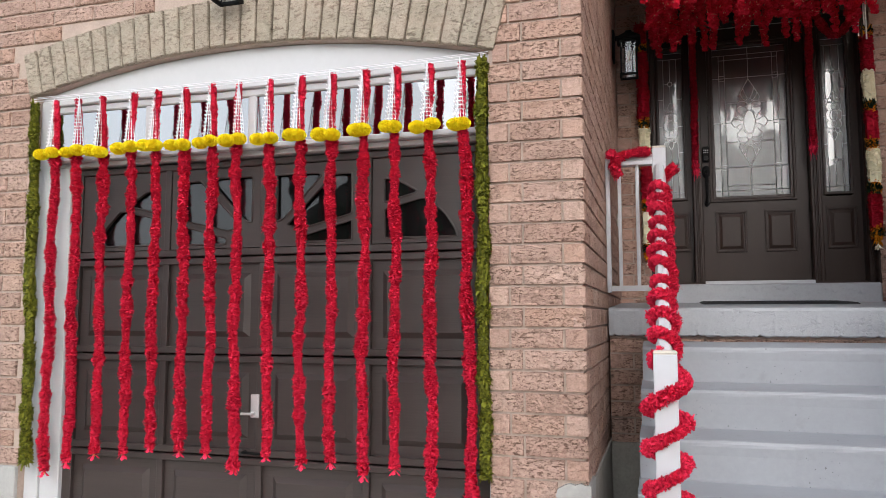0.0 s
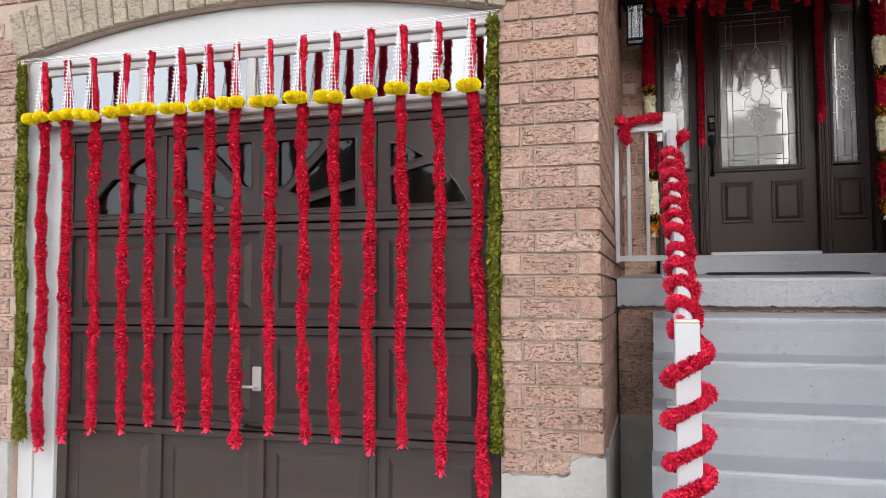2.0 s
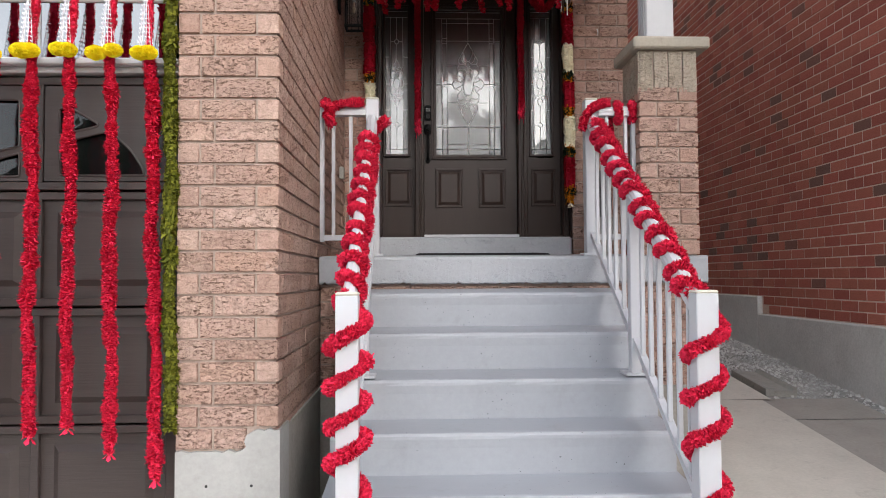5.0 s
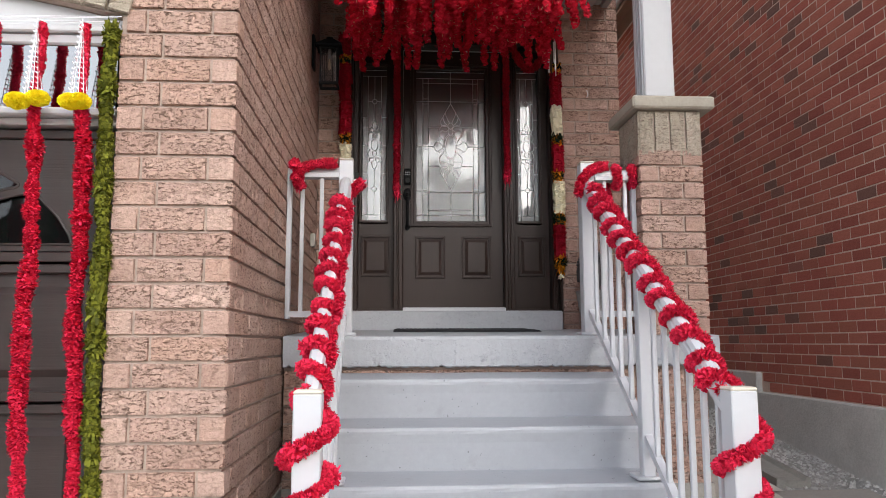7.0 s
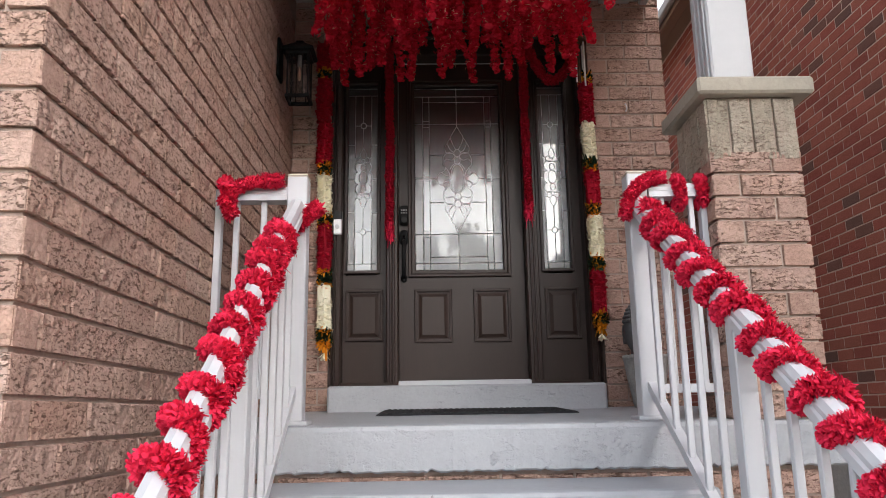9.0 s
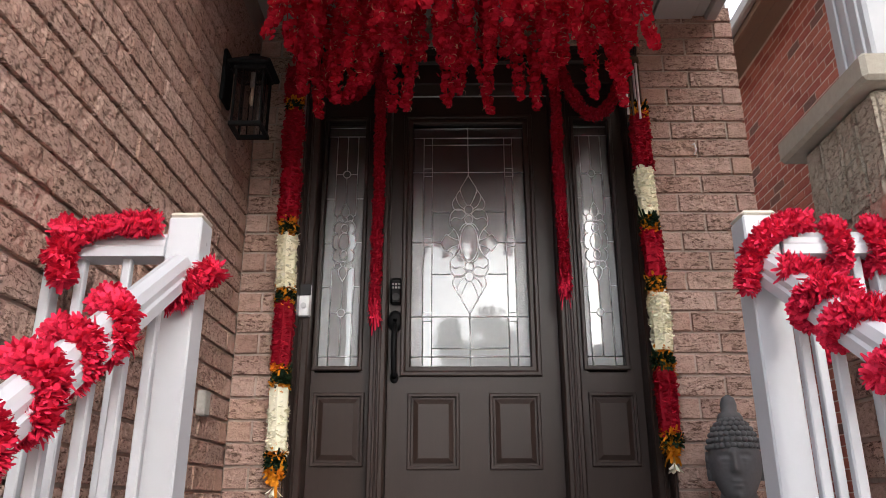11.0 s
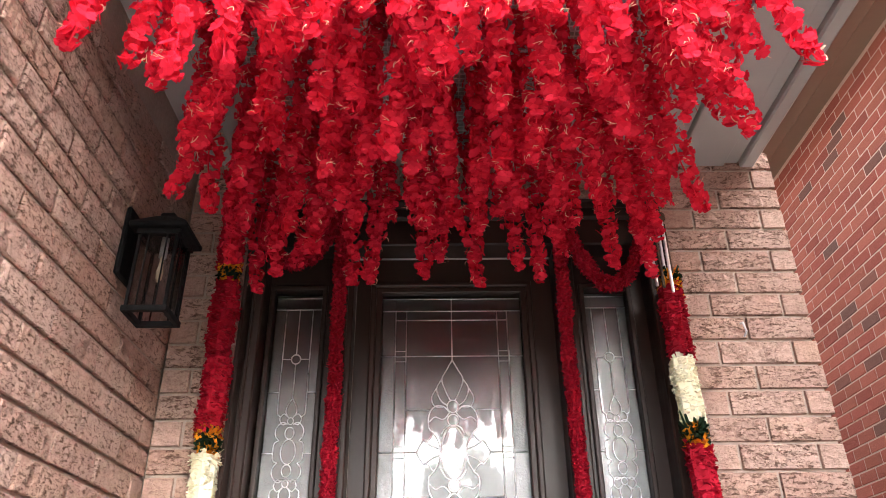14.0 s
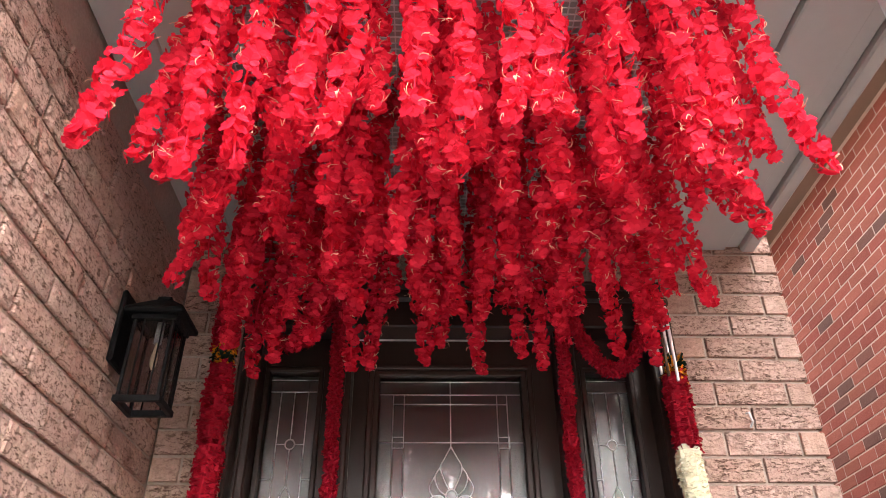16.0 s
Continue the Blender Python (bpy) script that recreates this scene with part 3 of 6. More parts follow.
# stone arch of wedge-shaped blocks
half = math.asin((OPEN_R - ARC_X + 0.03) / ARC_R)
lefta = math.asin((ARC_X - OPEN_L + 0.03) / ARC_R)
count = 30
for k in range(count):
    t0, t1 = -lefta + (half + lefta) * (k + 0.05) / count, -lefta + (half + lefta) * (k + 0.95) / count
    s = Shape()
    jit = rnd.uniform(0, 0.006)
    pts = [(ARC_X + r * math.sin(t), ARC_Z + r * math.cos(t)) for r, t in ((ARC_R + jit, t0), (ARC_R + jit, t1), (ARC_R + 0.255, t1), (ARC_R + 0.255, t0))]
    cx, cz = sum(p[0] for p in pts) / 4, sum(p[1] for p in pts) / 4
    inn = [(cx + (x - cx) * 0.9, cz + (z - cz) * 0.965) for x, z in pts]
    y0 = -0.012 - rnd.uniform(0, 0.004)
    vs = [(x, y0, z) for x, z in inn] + [(x, y0 + 0.007, z) for x, z in pts] + [(x, 0.07, z) for x, z in pts]
    s.add(vs, [(0, 1, 2, 3)] + [(i, i + 4, (i + 1) % 4 + 4, (i + 1) % 4) for i in range(4)] + [(i + 4, i + 8, (i + 1) % 4 + 8, (i + 1) % 4 + 4) for i in range(4)])
    part("arch_stone", s, M_STONE, wall_garage)

# ---------------------------------------------------------------- side wall of the garage
side = Shape().box(-0.25, 0.012, 0.6, -FACE, WALL_Y + 0.3, TOP)
wall_side = tagged(part("wall_west", side, M_MORTAR), "pink rock-face brick side wall along the porch", "wall", kind="structure")
sp = lay(0.0, WALL_Y, Z0, Z0 + 38 * COURSE, 1, [(0.10, 0.264), (0.232,)], None)
later(wall_side, sp, lambda u: (0.0, u, 90.0), M_BRICK, False, lambda p: 0.7 < p[1] < 4.1)

# ---------------------------------------------------------------- wall round the front door
dw = Shape()
dw.box(0.0, WALL_Y + FACE, 0.0, DOOR_L, WALL_Y + 0.3, CEIL + 0.3)
dw.box(DOOR_R, WALL_Y + FACE, 0.0, 2.32 - FACE, WALL_Y + 0.3, CEIL + 0.3)
dw.box(DOOR_L, WALL_Y + FACE, 3.89, DOOR_R, WALL_Y + 0.3, CEIL + 0.3)
dw.box(DOOR_L, WALL_Y + FACE, 0.0, DOOR_R, WALL_Y + 0.3, 1.44)
wall_door = tagged(part("wall_north", dw, M_MORTAR), "pink rock-face brick wall round the front door", "wall", kind="structure")
later(wall_door, lay(0.004, DOOR_L, SLAB, CEIL + 0.1, 0, [(0.10,), (0.18,)]), lambda u: (u, WALL_Y, 0.0), M_BRICK, False)
later(wall_door, lay(DOOR_R, 2.32, SLAB, CEIL + 0.1, 1, [(0.12, 0.264), (0.235, 0.264)]), lambda u: (u, WALL_Y, 0.0), M_BRICK, False)
sold = []
for i in range(17):
    u = DOOR_L + (i + 0.5) * (DOOR_R - DOOR_L) / 17
    sold.append((u, 3.975, 0.08, 0.165))
later(wall_door, sold, lambda u: (u, WALL_Y, 0.0), M_STONE, False)
# flank of the house that runs back from the porch corner
flank = Shape().box(2.05, WALL_Y + 0.3, 0.0, 2.32, 14.0, 6.4)
tagged(part("wall_east", flank, M_MORTAR), "side of the house behind the porch corner", "wall", kind="structure")
# upper storey above garage and porch
up = Shape()
up.box(-7.0, 0.3, TOP, -0.02, 12.0, 7.4)
up.box(-0.02, 2.6, CEIL + 0.32, 2.3, 12.0, 7.4)
tagged(part("wall_upper", up, M_BRICK_J), "pink brick upper storey", "wall", kind="structure")

# ---------------------------------------------------------------- porch floor, skirt and steps
slab = Shape()
chip = random.Random(17)
rows = 150
for i in range(rows + 1):
    x = 0.012 + 2.298 * i / rows
    low = 1.277 + chip.uniform(-0.004, 0.003) + (0.008 if chip.random() < 0.12 else 0.0)
    dent = chip.uniform(-0.002, 0.002)
    slab.v += [(x, 1.31, 1.292), (x, 1.233, low), (x, 1.222 + dent, low + 0.007), (x, 1.22 + dent * 0.5, low + 0.05), (x, 1.22, SLAB - 0.02), (x, 1.2255, SLAB - 0.006), (x, 1.242, SLAB), (x, WALL_Y, SLAB + FALL * (WALL_Y - 1.242)), (x, WALL_Y, 1.292)]
for i in range(rows):
    slab.f += [(i * 9 + j, i * 9 + (j + 1) % 9, i * 9 + 9 + (j + 1) % 9, i * 9 + 9 + j) for j in range(9)]
slab.f += [tuple(range(9))[::-1], tuple(range(rows * 9, rows * 9 + 9))]
tagged(part("floor", slab, M_GREYR), "grey painted concrete porch slab with a rough edge", "floor", kind="structure")
skirt = Shape().box(0.012, 1.276, 0.0, 2.25, 1.5, 1.276)
porch_wall = tagged(part("wall_porch", skirt, M_MORTAR), "brick skirt below the porch slab", "wall", kind="structure")
later(porch_wall, lay(0.014, 2.25, 1.267 - 7 * COURSE, 1.267, 0, [(0.264,), (0.132,)]), lambda u: (u, 1.264, 0.0), M_BRICK, False)
tagged(part("foundation", Shape().box(0.014, 1.245, 0.0, 2.26, 1.3, 0.67, 0.004), M_CONC), "grey concrete footing of the porch", "foundation", kind="structure")
skirt_r = Shape().box(2.0, 1.5, 0.0, 2.25, WALL_Y, 1.276)
tagged(part("wall_porch_side", skirt_r, M_BRICK_J), "brick side of the porch", "wall", kind="structure")

nose = [0.985, 0.725, 0.475, 0.235, -0.04, -0.40]
rear = [1.248, 1.046, 0.84, 0.633, 0.427, 0.221]
st_l, st_r = 0.205, 1.745
stairs = thing("front_steps", "six grey painted concrete steps up to the porch", "steps", at=(0.97, 0.4, 0), kind="structure")
for k, yn in enumerate(nose):
    zb = rear[k]
    s = Shape()
    yb = 1.25 if k == 0 else nose[k - 1] + 0.03
    z0, z1 = 0.0, zb - 0.018
    prof = [(yn + 0.016, z0), (yn + 0.004, z1 - 0.07), (yn, z1 - 0.03), (yn + 0.001, z1 - 0.016), (yn + 0.006, z1 - 0.005), (yn + 0.018, z1), (yb, zb), (yb, z0)]
    nseg = 14
    for i in range(nseg + 1):
        x = st_l - 0.005 * k + (st_r - st_l + 0.01 * k) * i / nseg
        s.v += [(x, y + rnd.uniform(-0.0012, 0.0012) * (j in (2, 3)), z + rnd.uniform(-0.0006, 0.0006) * (j in (2, 3))) for j, (y, z) in enumerate(prof)]
    m = len(prof)
    for i in range(nseg):
        for j in range(m):
            s.f.append((i * m + j, i * m + (j + 1) % m, (i + 1) * m + (j + 1) % m, (i + 1) * m + j))
    s.f += [tuple(range(m))[::-1], tuple(range(nseg * m, nseg * m + m))]
    part("step", s, M_GREY, stairs)
tagged(part("threshold_step", Shape().box(0.268, 2.62, SLAB, 1.79, 3.0, 1.628, 0.012), M_GREYR), "grey painted concrete sill step below the door", "step", kind="structure")

# ---------------------------------------------------------------- ceiling, beam, eaves
ce = Shape()
x = 0.0
while x < 1.92:
    ce.box(x + 0.004, 1.2, CEIL, min(x + 0.148, 1.93), WALL_Y + 0.02, CEIL + 0.02, 0.003)
    x += 0.15
ce.box(0.0, 1.1, CEIL + 0.012, 2.19, WALL_Y + 0.02, CEIL + 0.3)
tagged(part("ceiling", ce, M_SOFFIT), "grey aluminium plank porch ceiling", "ceiling", kind="structure")
be = Shape()
be.box(1.935, 1.15, CEIL - 0.02, 2.13, WALL_Y - 0.002, CEIL + 0.1, 0.004)
be.box(2.135, 1.12, CEIL - 0.005, 2.19, WALL_Y - 0.002, CEIL + 0.1, 0.004)
be.box(2.192, 1.1, CEIL - 0.03, 2.25, WALL_Y - 0.002, CEIL + 0.1, 0.008)
be.box(0.0, 1.08, CEIL - 0.06, 2.19, 1.145, CEIL + 0.2, 0.006)
tagged(part("trim", be, M_SOFFIT), "grey and white aluminium edge trim of the porch roof", "trim", kind="structure")
# roof and soffit run on to y 0.72 unseen, added to shade the porch
pr = Shape().add([(-0.02, 0.72, CEIL + 0.06), (2.3, 0.72, CEIL + 0.06), (2.25, 2.9, CEIL + 0.9), (-0.02, 2.9, CEIL + 0.9), (-0.02, 0.72, CEIL + 0.0), (2.3, 0.72, CEIL + 0.0), (2.25, 2.9, CEIL + 0.8), (-0.02, 2.9, CEIL + 0.8)],
                 [(0, 1, 2, 3), (7, 6, 5, 4), (0, 4, 5, 1), (1, 5, 6, 2), (2, 6, 7, 3), (3, 7, 4, 0)])
tagged(part("soffit", Shape().box(0.0, 0.74, CEIL - 0.012, 2.27, 1.078, CEIL - 0.001), M_SOFFIT), "unseen grey soffit of the eave added to shade the porch", "soffit", kind="structure")
tagged(part("roof_porch", pr, M_ROOF), "dark shingled porch roof, unseen eave extended for shade", "roof", kind="structure")

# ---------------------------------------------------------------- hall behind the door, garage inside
# plain rooms behind the glass; their dimness is put into the wall colour
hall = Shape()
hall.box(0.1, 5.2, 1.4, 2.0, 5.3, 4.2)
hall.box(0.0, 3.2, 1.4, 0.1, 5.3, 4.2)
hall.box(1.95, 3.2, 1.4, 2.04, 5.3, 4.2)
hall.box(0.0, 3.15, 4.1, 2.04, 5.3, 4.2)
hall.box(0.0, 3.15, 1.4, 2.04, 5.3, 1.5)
tagged(part("wall_hall", hall, M_DARK), "hall behind the front door, painted dark to look dim", "wall", kind="structure")
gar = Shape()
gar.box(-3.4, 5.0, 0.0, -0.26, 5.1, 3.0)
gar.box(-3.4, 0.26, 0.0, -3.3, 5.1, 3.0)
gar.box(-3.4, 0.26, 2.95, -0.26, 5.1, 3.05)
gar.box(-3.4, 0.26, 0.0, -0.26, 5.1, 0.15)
tagged(part("wall_garage_inside", gar, M_DARK), "inside of the garage, painted dark to look dim", "wall", kind="structure")

# ---------------------------------------------------------------- neighbouring house
NX = 4.18
nb = Shape()
nb.box(NX + 0.004, -3.0, 0.5, NX + 6, 13.0, 6.3)
nbw = thing("brick_house", "neighbouring red brick house with a brown eave", "house", at=(NX, 5, 0))
part("wall", nb, M_MORTAR_R, nbw)
fd = Shape().box(NX - 0.05, -3.0, 0.0, NX + 1, 4.52, 0.915, 0.01)
fd.box(NX - 0.05, 4.525, 0.0, NX + 1, 13.0, 1.10, 0.01)
part("foundation", fd, M_FOUND, nbw, "grey parged foundation")
ev = Shape()
ev.box(NX - 0.30, -3.4, 6.27, NX + 0.1, 13.3, 6.30)
ev.box(NX - 0.31, -3.4, 6.25, NX - 0.28, 13.3, 6.42, 0.005)
ev.box(NX - 0.16, -3.4, 6.262, NX - 0.152, 13.3, 6.27, 0.002)
part("eave", ev, M_BROWN, nbw, "brown aluminium eave")
gt = Shape().box(NX - 0.39, -3.4, 6.30, NX - 0.312, 13.3, 6.43, 0.02)
part("gutter", gt, M_SOFFIT, nbw, "pale grey gutter")
part("roof", Shape().add([(NX - 0.37, -3.4, 6.45), (NX - 0.37, 13.3, 6.45), (NX + 4, 13.3, 8.6), (NX + 4, -3.4, 8.6), (NX - 0.37, -3.4, 6.42), (NX - 0.37, 13.3, 6.42), (NX + 4, 13.3, 8.5), (NX + 4, -3.4, 8.5)],
                         [(0, 1, 2, 3), (7, 6, 5, 4), (0, 4, 5, 1), (1, 5, 6, 2), (2, 6, 7, 3), (3, 7, 4, 0)]), M_ROOF, nbw)


def nb_in(a, b, z, h):
    return [(a, b)] if z - h / 2 > (0.92 if b < 4.53 else 1.10) - 0.03 else []


later(nbw, lay(-3.0, 13.0, 0.92, 6.24, 0, [(0.238,), (0.119,)], nb_in, 0.0917, 0.238, 0.009), lambda u: (NX, u, -90.0), M_REDB, True)


# ---------------------------------------------------------------- column with stone cap and white post
CX0, CX1, CY0, CY1 = 1.913, 2.262, 1.222, 1.571
colm = thing("porch_column", "pink brick porch pillar with buff stone band and cap", "column", at=(2.08, 1.39, SLAB), kind="structure")
part("core", Shape().box(CX0 + FACE, CY0 + FACE, SLAB, CX1 - FACE, CY1 - FACE, 2.672), M_MORTAR, colm)
part("cap", Shape().box(1.873, 1.178, 2.672, 2.332, 1.645, 2.742, 0.01), M_CAP, colm, "buff concrete cap stone")
ends = [(0.235,), (0.105,)]
for off, (u0, u1, fn) in enumerate(((CX0, CX1, lambda u: (u, CY0, 0.0)), (CY0, CY1, lambda u: (CX0, u, -90.0)), (CY0, CY1, lambda u: (CX1, u, 90.0)))):
    later(colm, lay(u0, u1, SLAB, 2.41, off % 2, ends), fn, M_BRICK, False)
    later(colm, [(u0 + (i + 0.5) * (u1 - u0) / 4, 2.54, (u1 - u0) / 4 - 0.009, 0.25) for i in range(4)], fn, M_STONE, False)
post = thing("porch_post", "white square fluted post standing on the pillar cap", "post", at=(2.07, 1.385, 2.742))
part("shaft", Shape().box(1.985, 1.30, 2.742, 2.158, 1.472, CEIL, 0.008), M_TRIM, post)
for k in range(3):
    part("flute", Shape().box(1.978, 1.325 + 0.045 * k, 2.74, 1.986, 1.352 + 0.045 * k, CEIL, 0.002), M_TRIM, post)

# ---------------------------------------------------------------- front door unit
FY = 2.945          # face of the frame
DY = 3.03           # face of the door
GY = 3.075          # glass


def ring(x0, z0, x1, z1, w, y0, y1, c=0.004):
    """A rectangular frame with mitred corners and rounded edges."""
    s = Shape()
    prof = [(0, y1), (0, y0 + c), (0.3 * c, y0 + 0.3 * c), (c, y0), (w - c, y0), (w - 0.3 * c, y0 + 0.3 * c), (w, y0 + c), (w, y1)]
    m = len(prof)
    for sx, sz in ((0, 0), (1, 0), (1, 1), (0, 1)):
        s.v += [((x1 - d) if sx else (x0 + d), y, (z1 - d) if sz else (z0 + d)) for d, y in prof]
    for i in range(4):
        k = (i + 1) % 4
        s.f += [(i * m + j, i * m + (j + 1) % m, k * m + (j + 1) % m, k * m + j) for j in range(m)]
    return s


def raised_panel(x0, z0, x1, z1, y, up=0.012, rim=0.018):
    """A moulded panel on a face at y: a bead round a bevelled field."""
    s = ring(x0, z0, x1, z1, rim, y - up, y + 0.01, 0.005)
    a, b = x0 + rim + 0.03, x1 - rim - 0.03
    c, d = z0 + rim + 0.03, z1 - rim - 0.03
    q = [(x0 + rim, y + 0.004, z0 + rim), (x1 - rim, y + 0.004, z0 + rim), (x1 - rim, y + 0.004, z1 - rim), (x0 + rim, y + 0.004, z1 - rim)]
    s.add(q + [(a, y - up * 0.8, c), (b, y - up * 0.8, c), (b, y - up * 0.8, d), (a, y - up * 0.8, d)], [(4, 5, 6, 7), (0, 1, 5, 4), (1, 2, 6, 5), (2, 3, 7, 6), (3, 0, 4, 7)])
    return s


unit = thing("door_1", "closed dark brown front door with leaded glass", "door", at=(1.02, 3.03, 1.63), kind="structure")
fr = Shape()
fr.box(DOOR_L, FY - 0.02, 1.63, DOOR_L + 0.06, 3.14, 3.885, 0.006)
fr.box(DOOR_R - 0.06, FY - 0.02, 1.63, DOOR_R, 3.14, 3.885, 0.006)
fr.box(DOOR_L + 0.06, FY - 0.02, 3.722, DOOR_R - 0.06, 3.14, 3.885, 0.006)
fr.box(DOOR_L + 0.017, FY - 0.05, 3.825, DOOR_R - 0.017, FY - 0.02, 3.88, 0.01)
for x in (DOOR_L + 0.022, DOOR_R - 0.034):
    fr.box(x, FY - 0.032, 1.63, x + 0.012, FY - 0.02, 3.825, 0.004)
fr.box(DOOR_L + 0.001, 2.846, 1.63, DOOR_L + 0.016, FY - 0.021, 3.885, 0.003)
fr.box(DOOR_R - 0.016, 2.846, 1.63, DOOR_R - 0.001, FY - 0.021, 3.885, 0.003)
fr.box(DOOR_L + 0.017, 2.846, 3.87, DOOR_R - 0.017, FY - 0.051, 3.887, 0.003)
part("frame", fr, M_DOOR, unit)
for x0, x1 in ((0.570, 0.642), (1.421, 1.497)):
    s = Shape().box(x0, FY, 1.63, x1, 3.14, 3.72, 0.006)
    s.box(x0 + 0.02, FY - 0.012, 1.63, x0 + 0.034, FY, 3.72, 0.004)
    s.box(x1 - 0.034, FY - 0.012, 1.63, x1 - 0.02, FY, 3.72, 0.004)
    part("mullion", s, M_DOOR, unit)
# the glint on the metal sill is painted as plain white
part("sill", Shape().box(0.643, FY - 0.03, 1.629, 1.42, 3.14, 1.664, 0.004), M_WHITE, unit, "metal threshold, its shine painted as plain white")
for x0, x1 in ((DOOR_L + 0.061, 0.6425), (1.4205, DOOR_R - 0.061)):
    part("base_board", Shape().box(x0, FY - 0.012, 1.629, x1, 3.14, 1.656, 0.004), M_DOOR, unit)

# door leaf built round its glass
GX0, GX1, GZ0, GZ1 = 0.746, 1.292, 2.338, 3.56
leaf = Shape()
leaf.box(0.645, DY, 1.666, 1.418, DY + 0.045, GZ0 - 0.03)
leaf.box(0.645, DY, GZ1 + 0.03, 1.418, DY + 0.045, 3.712)
leaf.box(0.645, DY, GZ0 - 0.03, GX0 - 0.03, DY + 0.045, GZ1 + 0.03)
leaf.box(GX1 + 0.03, DY, GZ0 - 0.03, 1.418, DY + 0.045, GZ1 + 0.03)
dl = part("leaf", leaf, M_DOOR, unit)
s = ring(GX0 - 0.045, GZ0 - 0.045, GX1 + 0.045, GZ1 + 0.045, 0.022, DY - 0.016, DY + 0.02, 0.006)
t = ring(GX0 - 0.024, GZ0 - 0.024, GX1 + 0.024, GZ1 + 0.024, 0.024, DY - 0.006, DY + 0.02, 0.005)
s.add(t.v, t.f)
part("glass_moulding", s, M_DOOR, dl)
part("lower_panel", raised_panel(0.737, 1.892, 0.967, 2.219, DY), M_DOOR, dl)
part("lower_panel", raised_panel(1.098, 1.892, 1.325, 2.219, DY), M_DOOR, dl)
part("weather_strip", Shape().box(0.645, DY - 0.004, 3.710, 1.418, DY - 0.0005, 3.7165), M_CHROME, unit, "bright strip along the door's head")
part("weather_strip", Shape().box(0.6428, DY - 0.004, 2.7, 0.6443, DY - 0.0005, 3.7095), M_CONC, unit, "pale strip along the door's edge")

side_x = ((0.322, 0.512), (1.542, 1.714))
for a, b in side_x:
    lo, hi = (DOOR_L + 0.062, 0.568) if a < 1 else (1.499, DOOR_R - 0.062)
    s = Shape()
    s.box(lo, DY, 1.655, hi, DY + 0.045, 2.31)
    s.box(lo, DY, 3.60, hi, DY + 0.045, 3.72)
    if a - 0.005 > lo:
        s.box(lo, DY, 2.31, a - 0.005, DY + 0.045, 3.60)
    s.box(b + 0.005, DY, 2.31, hi, DY + 0.045, 3.60)
    sl = part("sidelight", s, M_DOOR, unit)
    part("glass_moulding", ring(a - 0.018, 2.32, b + 0.018, 3.592, 0.02, DY - 0.014, DY + 0.02, 0.005), M_DOOR, sl)
    part("lower_panel", raised_panel(max(lo + 0.012, a - 0.005), 1.905, min(b + 0.035, hi - 0.012), 2.222, DY), M_DOOR, sl)


def glass_box(x0, z0, x1, z1, y, t=0.006):
    return Shape().box(x0, y, z0, x1, y + t, z1)


def came(pts, r=0.0025, closed=False):
    return Shape().tube([(x, GY - 0.002, z) for x, z in pts], r, 6, closed)


def join(a, b):
    a.add(b.v, b.f)
    return a


def arc(cx, cz, rx, rz, a0, a1, n=14):
    return [(cx + rx * math.cos(radians(a0 + (a1 - a0) * i / n)), cz + rz * math.sin(radians(a0 + (a1 - a0) * i / n))) for i in range(n + 1)]


def no_shade(ob):
    ob.visible_shadow = False
    return ob


mid, zc = (GX0 + GX1) / 2, 2.943
oL, iL, iR, oR = 0.799, 0.841, 1.199, 1.238
no_shade(part("pane", glass_box(iL + 0.0005, GZ0, iR - 0.0005, GZ1, GY), M_GLASS, dl))
for a, b in ((GX0, oL), (oR, GX1)):
    no_shade(part("pane", glass_box(a, GZ0, b, GZ1, GY), M_GLASS_T, dl, "pebbled border glass"))
for a, b in ((oL + 0.0005, iL), (iR, oR - 0.0005)):
    no_shade(part("pane", glass_box(a, GZ0, b, GZ1, GY), M_GLASS, dl, "bevelled glass strip"))
c = Shape()
for z in (GZ1 - 0.006, 3.501, 3.311, 2.577, 2.39):
    join(c, came([(GX0, z), (GX1, z)]))
join(c, came([(oL, 3.462), (oR, 3.462)]))
join(c, came([(iL, 2.429), (iR, 2.429)]))
for z in (3.10, 2.784):
    join(c, came([(iL, z), (mid - 0.09, z)]))
    join(c, came([(mid + 0.09, z), (iR, z)]))
join(c, came([(GX0, zc), (mid - 0.136, zc)]))
join(c, came([(mid + 0.136, zc), (GX1, zc)]))
for x in (oL, iL, iR, oR):
    join(c, came([(x, GZ0), (x, 3.501)]))
for z in (3.311, zc, 2.577):
    for x in (oL, iR):
        join(c, came([(x, z - 0.021), (x + 0.042, z - 0.021), (x + 0.042, z + 0.021), (x, z + 0.021)], 0.0028, True))
join(c, came([(mid, GZ1), (mid, zc + 0.352)]))
join(c, came([(mid, GZ0), (mid, zc - 0.352)]))
part("came_lines", c, M_LEAD, dl, "zinc came grid in the door glass", True)


def through_points(pts, n=5):
    """A smooth line through the given points."""
    out = []
    for i in range(len(pts) - 1):
        p0, p1, p2, p3 = (Vector(pts[max(0, i - 1)]), Vector(pts[i]), Vector(pts[i + 1]), Vector(pts[min(len(pts) - 1, i + 2)]))
        for k in range(n):
            u = k / n
            out.append(tuple(0.5 * (2 * p1 + (p2 - p0) * u + (2 * p0 - 5 * p1 + 4 * p2 - p3) * u * u + (3 * p1 - p0 - 3 * p2 + p3) * u ** 3)))
    return out + [tuple(pts[-1])]


